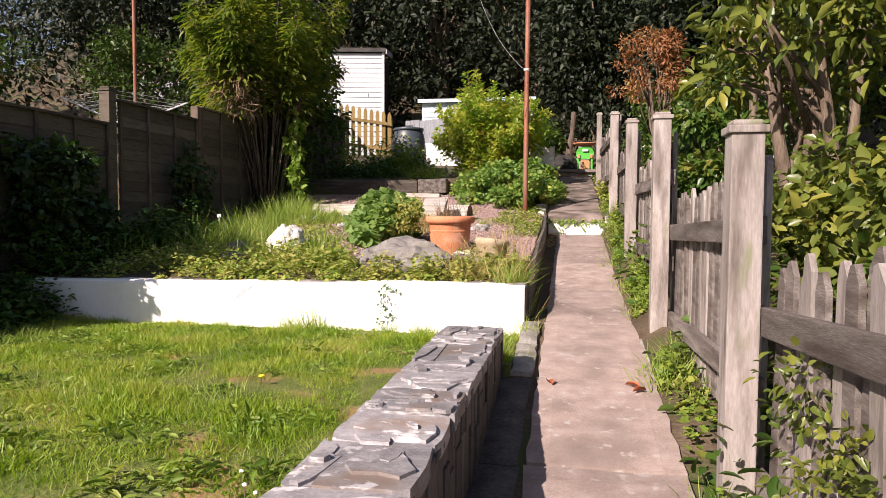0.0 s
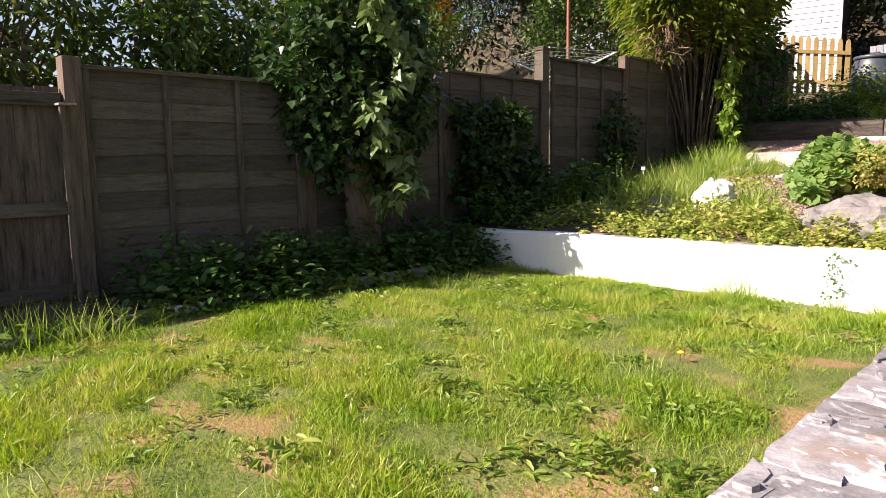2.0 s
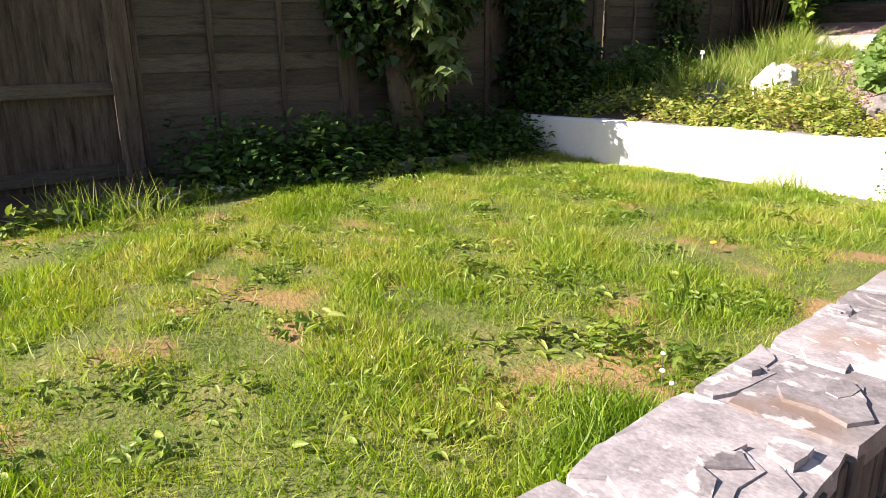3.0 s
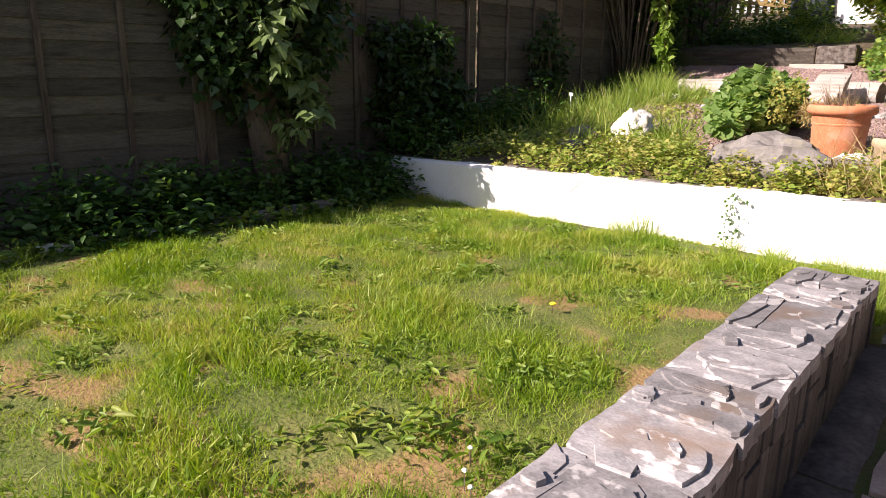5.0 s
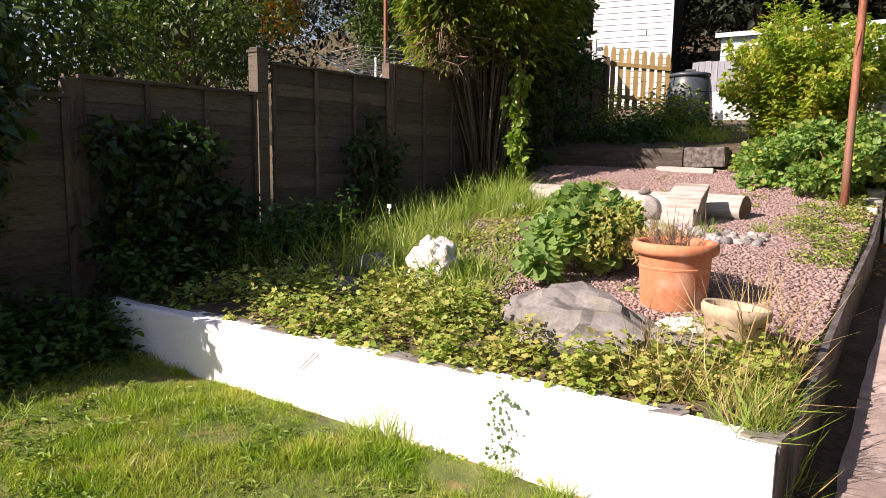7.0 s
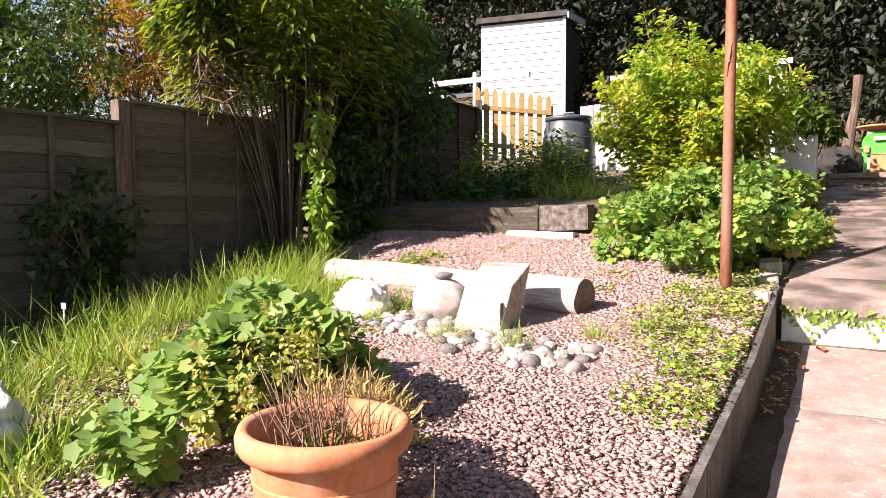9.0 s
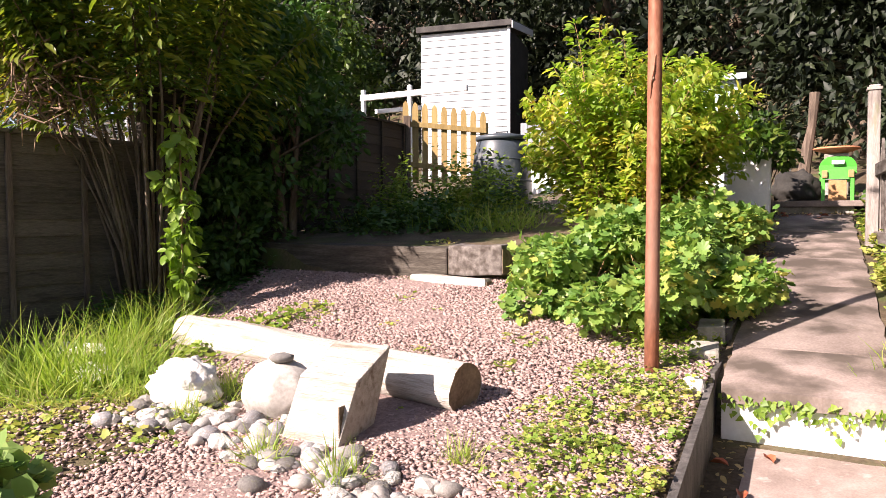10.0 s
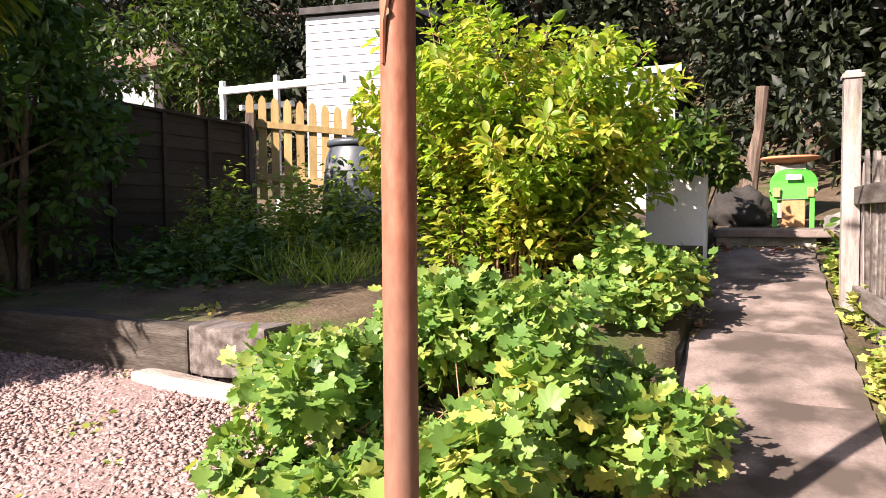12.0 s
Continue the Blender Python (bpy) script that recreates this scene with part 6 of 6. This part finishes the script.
for i, (x, y, z, r, m) in enumerate([(-13, 12, 4.4, 1.9, L_WOODG), (-11.5, 17.5, 5.0, 1.7, L_WOODG), (-15.5, 13.2, 5.2, 2.4, L_WOODG), (-20, 16.6, 7.0, 3.4, L_WOODG), (-25, 17.5, 9.0, 4.0, L_WOODG), (-10.5, 20.5, 6.0, 1.7, L_WOODG), (-7.7, 16.3, 3.0, 0.8, L_WOODG)]):
    tree("garden_tree", (x, y, 1.5), (x, y, z), (r, r, r * 0.95), 60, 0.45, 4200, 0.16, OVF, m, "leafy green tree in neighbouring garden", "tree", seed=80 + i, trunk_r=0.12, group="trees in neighbouring garden", bottom=-0.9)

# shrubs on the sunny side of the path
tree("laurel", (1.75, 5.6, 0.9), (1.55, 5.6, 2.75), (0.85, 1.1, 0.75), 34, 0.3, 1500, 0.12, leaf_round(0.42, 0.1), L_LAUREL, "tall laurel with large glossy yellow-green leaves", "shrub", stems=3, trunk_r=0.12, seed=91, limbs=14, surface=0.5, split=True)
for i, (x, y, z, r, n) in enumerate([(1.35, 2.7, 1.05, 0.5, 900), (1.75, 3.6, 1.35, 0.7, 1400), (1.3, 1.6, 0.55, 0.4, 500), (1.6, 4.7, 1.5, 0.6, 1100), (2.6, 5.0, 1.7, 0.9, 1500)]):
    tree("shrub", (x, y, land_at(x, y) - 0.05), (x, y, z), (r, r, r * 0.9), 30, 0.2, int(n * 1.5), 0.08, leaf_round(0.58, 0.1), L_LAUREL if i % 2 else L_RHODO, "broad-leaved shrub pushing through picket fence", "shrub", stems=5, trunk_r=0.05, seed=95 + i, group="shrubs behind picket fence", bottom=-0.9)
for i, (x, y) in enumerate([(2.3, 7.2), (2.7, 7.8), (3.3, 7.0), (3.1, 8.8), (2.0, 8.6)]):
    tree("slender_tree", (x, y, 1.1), (x + 0.1, y + 0.2, 5.4), (1.5, 1.5, 1.7), 50, 0.4, 2600, 0.14, OV, L_RHODO, "slender bare-trunked tree with dark canopy", "tree", seed=105 + i, trunk_r=0.05, group="slender trees behind picket fence", limbs=12)
tree("copper_shrub", (1.4, 11.6, 1.6), (1.25, 11.6, 3.75), (0.72, 0.95, 0.8), 30, 0.17, 2600, 0.065, leaf_round(0.35), L_MAPLE, "copper-orange leaved ornamental maple", "shrub", stems=4, trunk_r=0.09, seed=112, droop=0.5)
for i, (x, y, z, r, n) in enumerate([(1.5, 8.2, 2.2, 0.7, 1500), (1.6, 9.8, 2.3, 0.7, 1500), (1.7, 13.2, 3.0, 0.8, 1700), (1.9, 15.2, 3.3, 1.0, 1800), (3.2, 10.5, 3.0, 1.2, 2200), (3.5, 13, 3.5, 1.4, 2400)]):
    tree("shrub", (x, y, land_at(x, y) - 0.05), (x, y, z), (r, r, r), 34, 0.26, n, 0.1, OV, L_RHODO, "dark glossy shrub behind picket fence", "shrub", stems=4, trunk_r=0.06, seed=120 + i, group="shrubs behind picket fence", bottom=-0.9)

# the wood behind
wood = [(-12, 26, 8.5, 3.4), (-8.2, 25.5, 8.2, 3.2), (-4.6, 25, 8.3, 3.2), (-1.2, 24.5, 7.6, 3.0), (1.8, 24, 7.4, 3.0), (5.0, 22, 7.2, 3.0), (7.5, 18, 6.4, 3.0), (6.2, 13, 5.8, 2.7), (6.0, 8.5, 5.2, 2.6), (5.2, 4.5, 4.2, 2.2), (-16, 24, 8.0, 3.2),
        (-10, 31, 13, 4.0), (-4, 30, 13, 4.0), (2.5, 29, 12.5, 4.0), (9, 26, 11, 4.0), (-18, 30, 11.5, 4.0), (3.4, 18.5, 6.0, 2.2), (0.8, 20.8, 6.2, 2.0)]
for i, (x, y, z, r) in enumerate(wood):
    b0 = min(land_at(x, y), z - r * 0.9)
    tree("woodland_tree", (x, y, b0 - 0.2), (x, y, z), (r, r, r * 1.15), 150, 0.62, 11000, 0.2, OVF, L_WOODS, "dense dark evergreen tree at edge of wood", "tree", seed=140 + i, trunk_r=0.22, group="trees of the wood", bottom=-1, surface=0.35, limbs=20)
rng = np.random.default_rng(77)
n = 60000
x = rng.uniform(-45, 30, n)
y = rng.uniform(22, 60, n)
P = np.stack([x, y, land(x, y) + rng.random(n) ** 0.6 * 5.0], -1)
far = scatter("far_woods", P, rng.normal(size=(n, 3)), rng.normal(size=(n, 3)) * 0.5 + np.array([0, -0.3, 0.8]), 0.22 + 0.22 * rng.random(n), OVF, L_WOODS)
tagged(far, "dark massed foliage of wooded hillside", "woodland", kind="stuff")
under = [(-9 + 1.6 * k, 22.3 + 0.6 * math.sin(k * 2.1), 3.9 + 0.9 * math.sin(k * 1.3), 1.3) for k in range(10)] + [(1.2, 18.4, 3.5, 0.8), (2.2, 17.6, 3.4, 0.8), (0.6, 19.3, 4.0, 1.0), (-0.4, 19.2, 3.6, 0.6)]
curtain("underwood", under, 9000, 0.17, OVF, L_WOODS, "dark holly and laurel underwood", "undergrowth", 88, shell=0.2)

# ---- small things ----
for i, (x, y, a) in enumerate([(-0.15, 4.02, 20), (0.34, 4.05, 60), (0.37, 4.0, 120), (-0.2, 9.9, 10), (-0.28, 10.2, 80), (-0.1, 10.3, 30), (-0.3, 13.6, 0), (-0.32, 14.2, 50), (-0.3, 15.3, 20), (-0.2, 15.7, 70), (0.0, 15.8, 10), (0.2, 15.75, 100), (-0.33, 14.8, 45), (0.1, 15.6, 5), (-0.25, 15.9, 33)]):
    V, F = leaf_round(0.55, 0.25)
    ob = np_mesh("fallen_leaf", V * 0.09, F, M_RED)
    ob.matrix_basis = pose(x, y, float(path_z(y)) + 0.012, 5, 8, a)
    tagged(ob, "dry red-brown fallen leaf on path", "leaf", "fallen leaves on path")
dand = empty("dandelion", (-1.6, 3.32, 0.59), "yellow dandelion flower in lawn", "flower")
bm = bmesh.new()
tube(bm, [(0, 0, 0), (0, 0, 0.04)], [0.002, 0.002], 5)
part("stalk", bm, M_BARK, dand)
part("flower_head", rock_bm(0.015, 0.015, 0.008, 2, 0.3), M_YELLOWF, dand).location = (0, 0, 0.045)
for i, (x, y) in enumerate([(-1.02, 1.95), (-0.96, 1.9), (-1.08, 2.05)]):
    d = empty("daisy", (x, y, 0.58), "small white clover flower in lawn", "flower", "white flowers in lawn")
    bm = bmesh.new()
    tube(bm, [(0, 0, 0), (0, 0, 0.06)], [0.002, 0.002], 5)
    part("stalk", bm, M_BARK, d)
    part("flower_head", rock_bm(0.008, 0.008, 0.006, 3 + i, 0.3, 2), M_WHITEF, d).location = (0, 0, 0.07)
r_ = random.Random(31)
for i, yy in enumerate(np.arange(1.3, 4.6, 0.3)):
    ob = part("edging_stone", rock_bm(0.06, 0.15, 0.05, 60 + i, 0.2, 2), M_STONE_W if i < 6 else M_STONE_G, None)
    ob.location = (float(lawn_left(yy)) - 0.1, yy, 0.6)
    tagged(ob, "whitewashed low stone edging the lawn", "stone", "stones edging lawn")
lab = empty("plant_label", (-4.4, 8.15, 1.2), "white plastic plant label on a stake", "plant label")
part("stake", boxed(-0.006, 0.006, -0.003, 0.003, -0.05, 0.22), M_METALW, lab)
part("tag", boxed(-0.025, 0.025, -0.004, 0.002, 0.2, 0.24, 0.002), M_METALW, lab)
tree("shrub", (0.9, 2.05, 0.3), (0.84, 2.15, 0.75), (0.34, 0.55, 0.5), 22, 0.16, 2600, 0.036, leaf_round(0.55, 0.1), L_LAUREL, "broad-leaved shrub pushing through picket fence", "shrub", stems=4, trunk_r=0.04, seed=201, group="shrubs behind picket fence", bottom=-0.9)
tufts("dry_lawn_patches", DRY, 1300, 0.045, L_DRY, "flattened straw-brown dry patches in lawn", 230, 0.15, 0.07, 1.6)
patch("leaf_litter", [(-0.3, y, 0.8) for y in np.arange(9.2, 10.5, 0.12)] + [(-0.33, y, 0.7) for y in np.arange(13.5, 16, 0.14)] + [(x, 15.9, 0.7) for x in np.arange(-0.3, 0.5, 0.1)], 260, 0.035, OV, L_DRY, "dry brown leaf litter drifted along path edge", "leaf litter", 0.06, (0.0, 0.02), 240, 2.0, False).location.z = 0.035
patch("leaf_litter", spots(40, (-4.4, -2.4), (7.0, 9.3), 0.5, 1.0), 1200, 0.045, LOB, L_CREEP, "low yellowing weeds and litter round rocks", "weeds", 0.16, (0.0, 0.07), 241)
rng = np.random.default_rng(5)
n = 46
P = np.stack([-1.5 + 0.045 * rng.normal(size=n), np.full(n, 5.45) - 0.02 * rng.random(n), 0.57 + 0.33 * rng.random(n)], -1)
tagged(scatter("wall_weed", P, np.stack([rng.normal(size=n), np.full(n, -0.3), rng.normal(size=n)], -1), np.tile((0.0, -1.0, 0.3), (n, 1)), 0.015 + 0.02 * rng.random(n), LOB, L_FENCEIVY), "straggling weed climbing white wall", "weeds", kind="stuff")
tufts("grass_tufts", [(-1.0, 5.2, 0.6), (-0.6, 5.1, 0.7), (-0.52, 4.5, 0.7), (-0.55, 4.8, 0.6), (-0.85, 5.35, 0.6)], 500, 0.2, L_LONG, "grass tufts in gap beside slate wall", 250, 0.09, 0.035, 0.5)
patch("weeds", weeds_r[::2], 2600, 0.032, LOB, L_CREEP, "yellowing weeds along edge of gravel", "weeds", 0.12, (0.0, 0.14), 260)
patch("weeds", spots(34, (-5.0, -3.2), (14.2, 15.0), 0.6, 1.1), 5200, 0.065, OV, L_WEED, "sunlit weeds at foot of compost bin", "weeds", 0.14, (0.0, 0.85), 270)
tufts("grass_tufts", spots(30, (-4.9, -2.6), (13.4, 14.8), 0.6, 1.1), 1400, 0.34, L_LONG, "rough grass before compost bin", 271, 0.14, 0.03, 0.4)
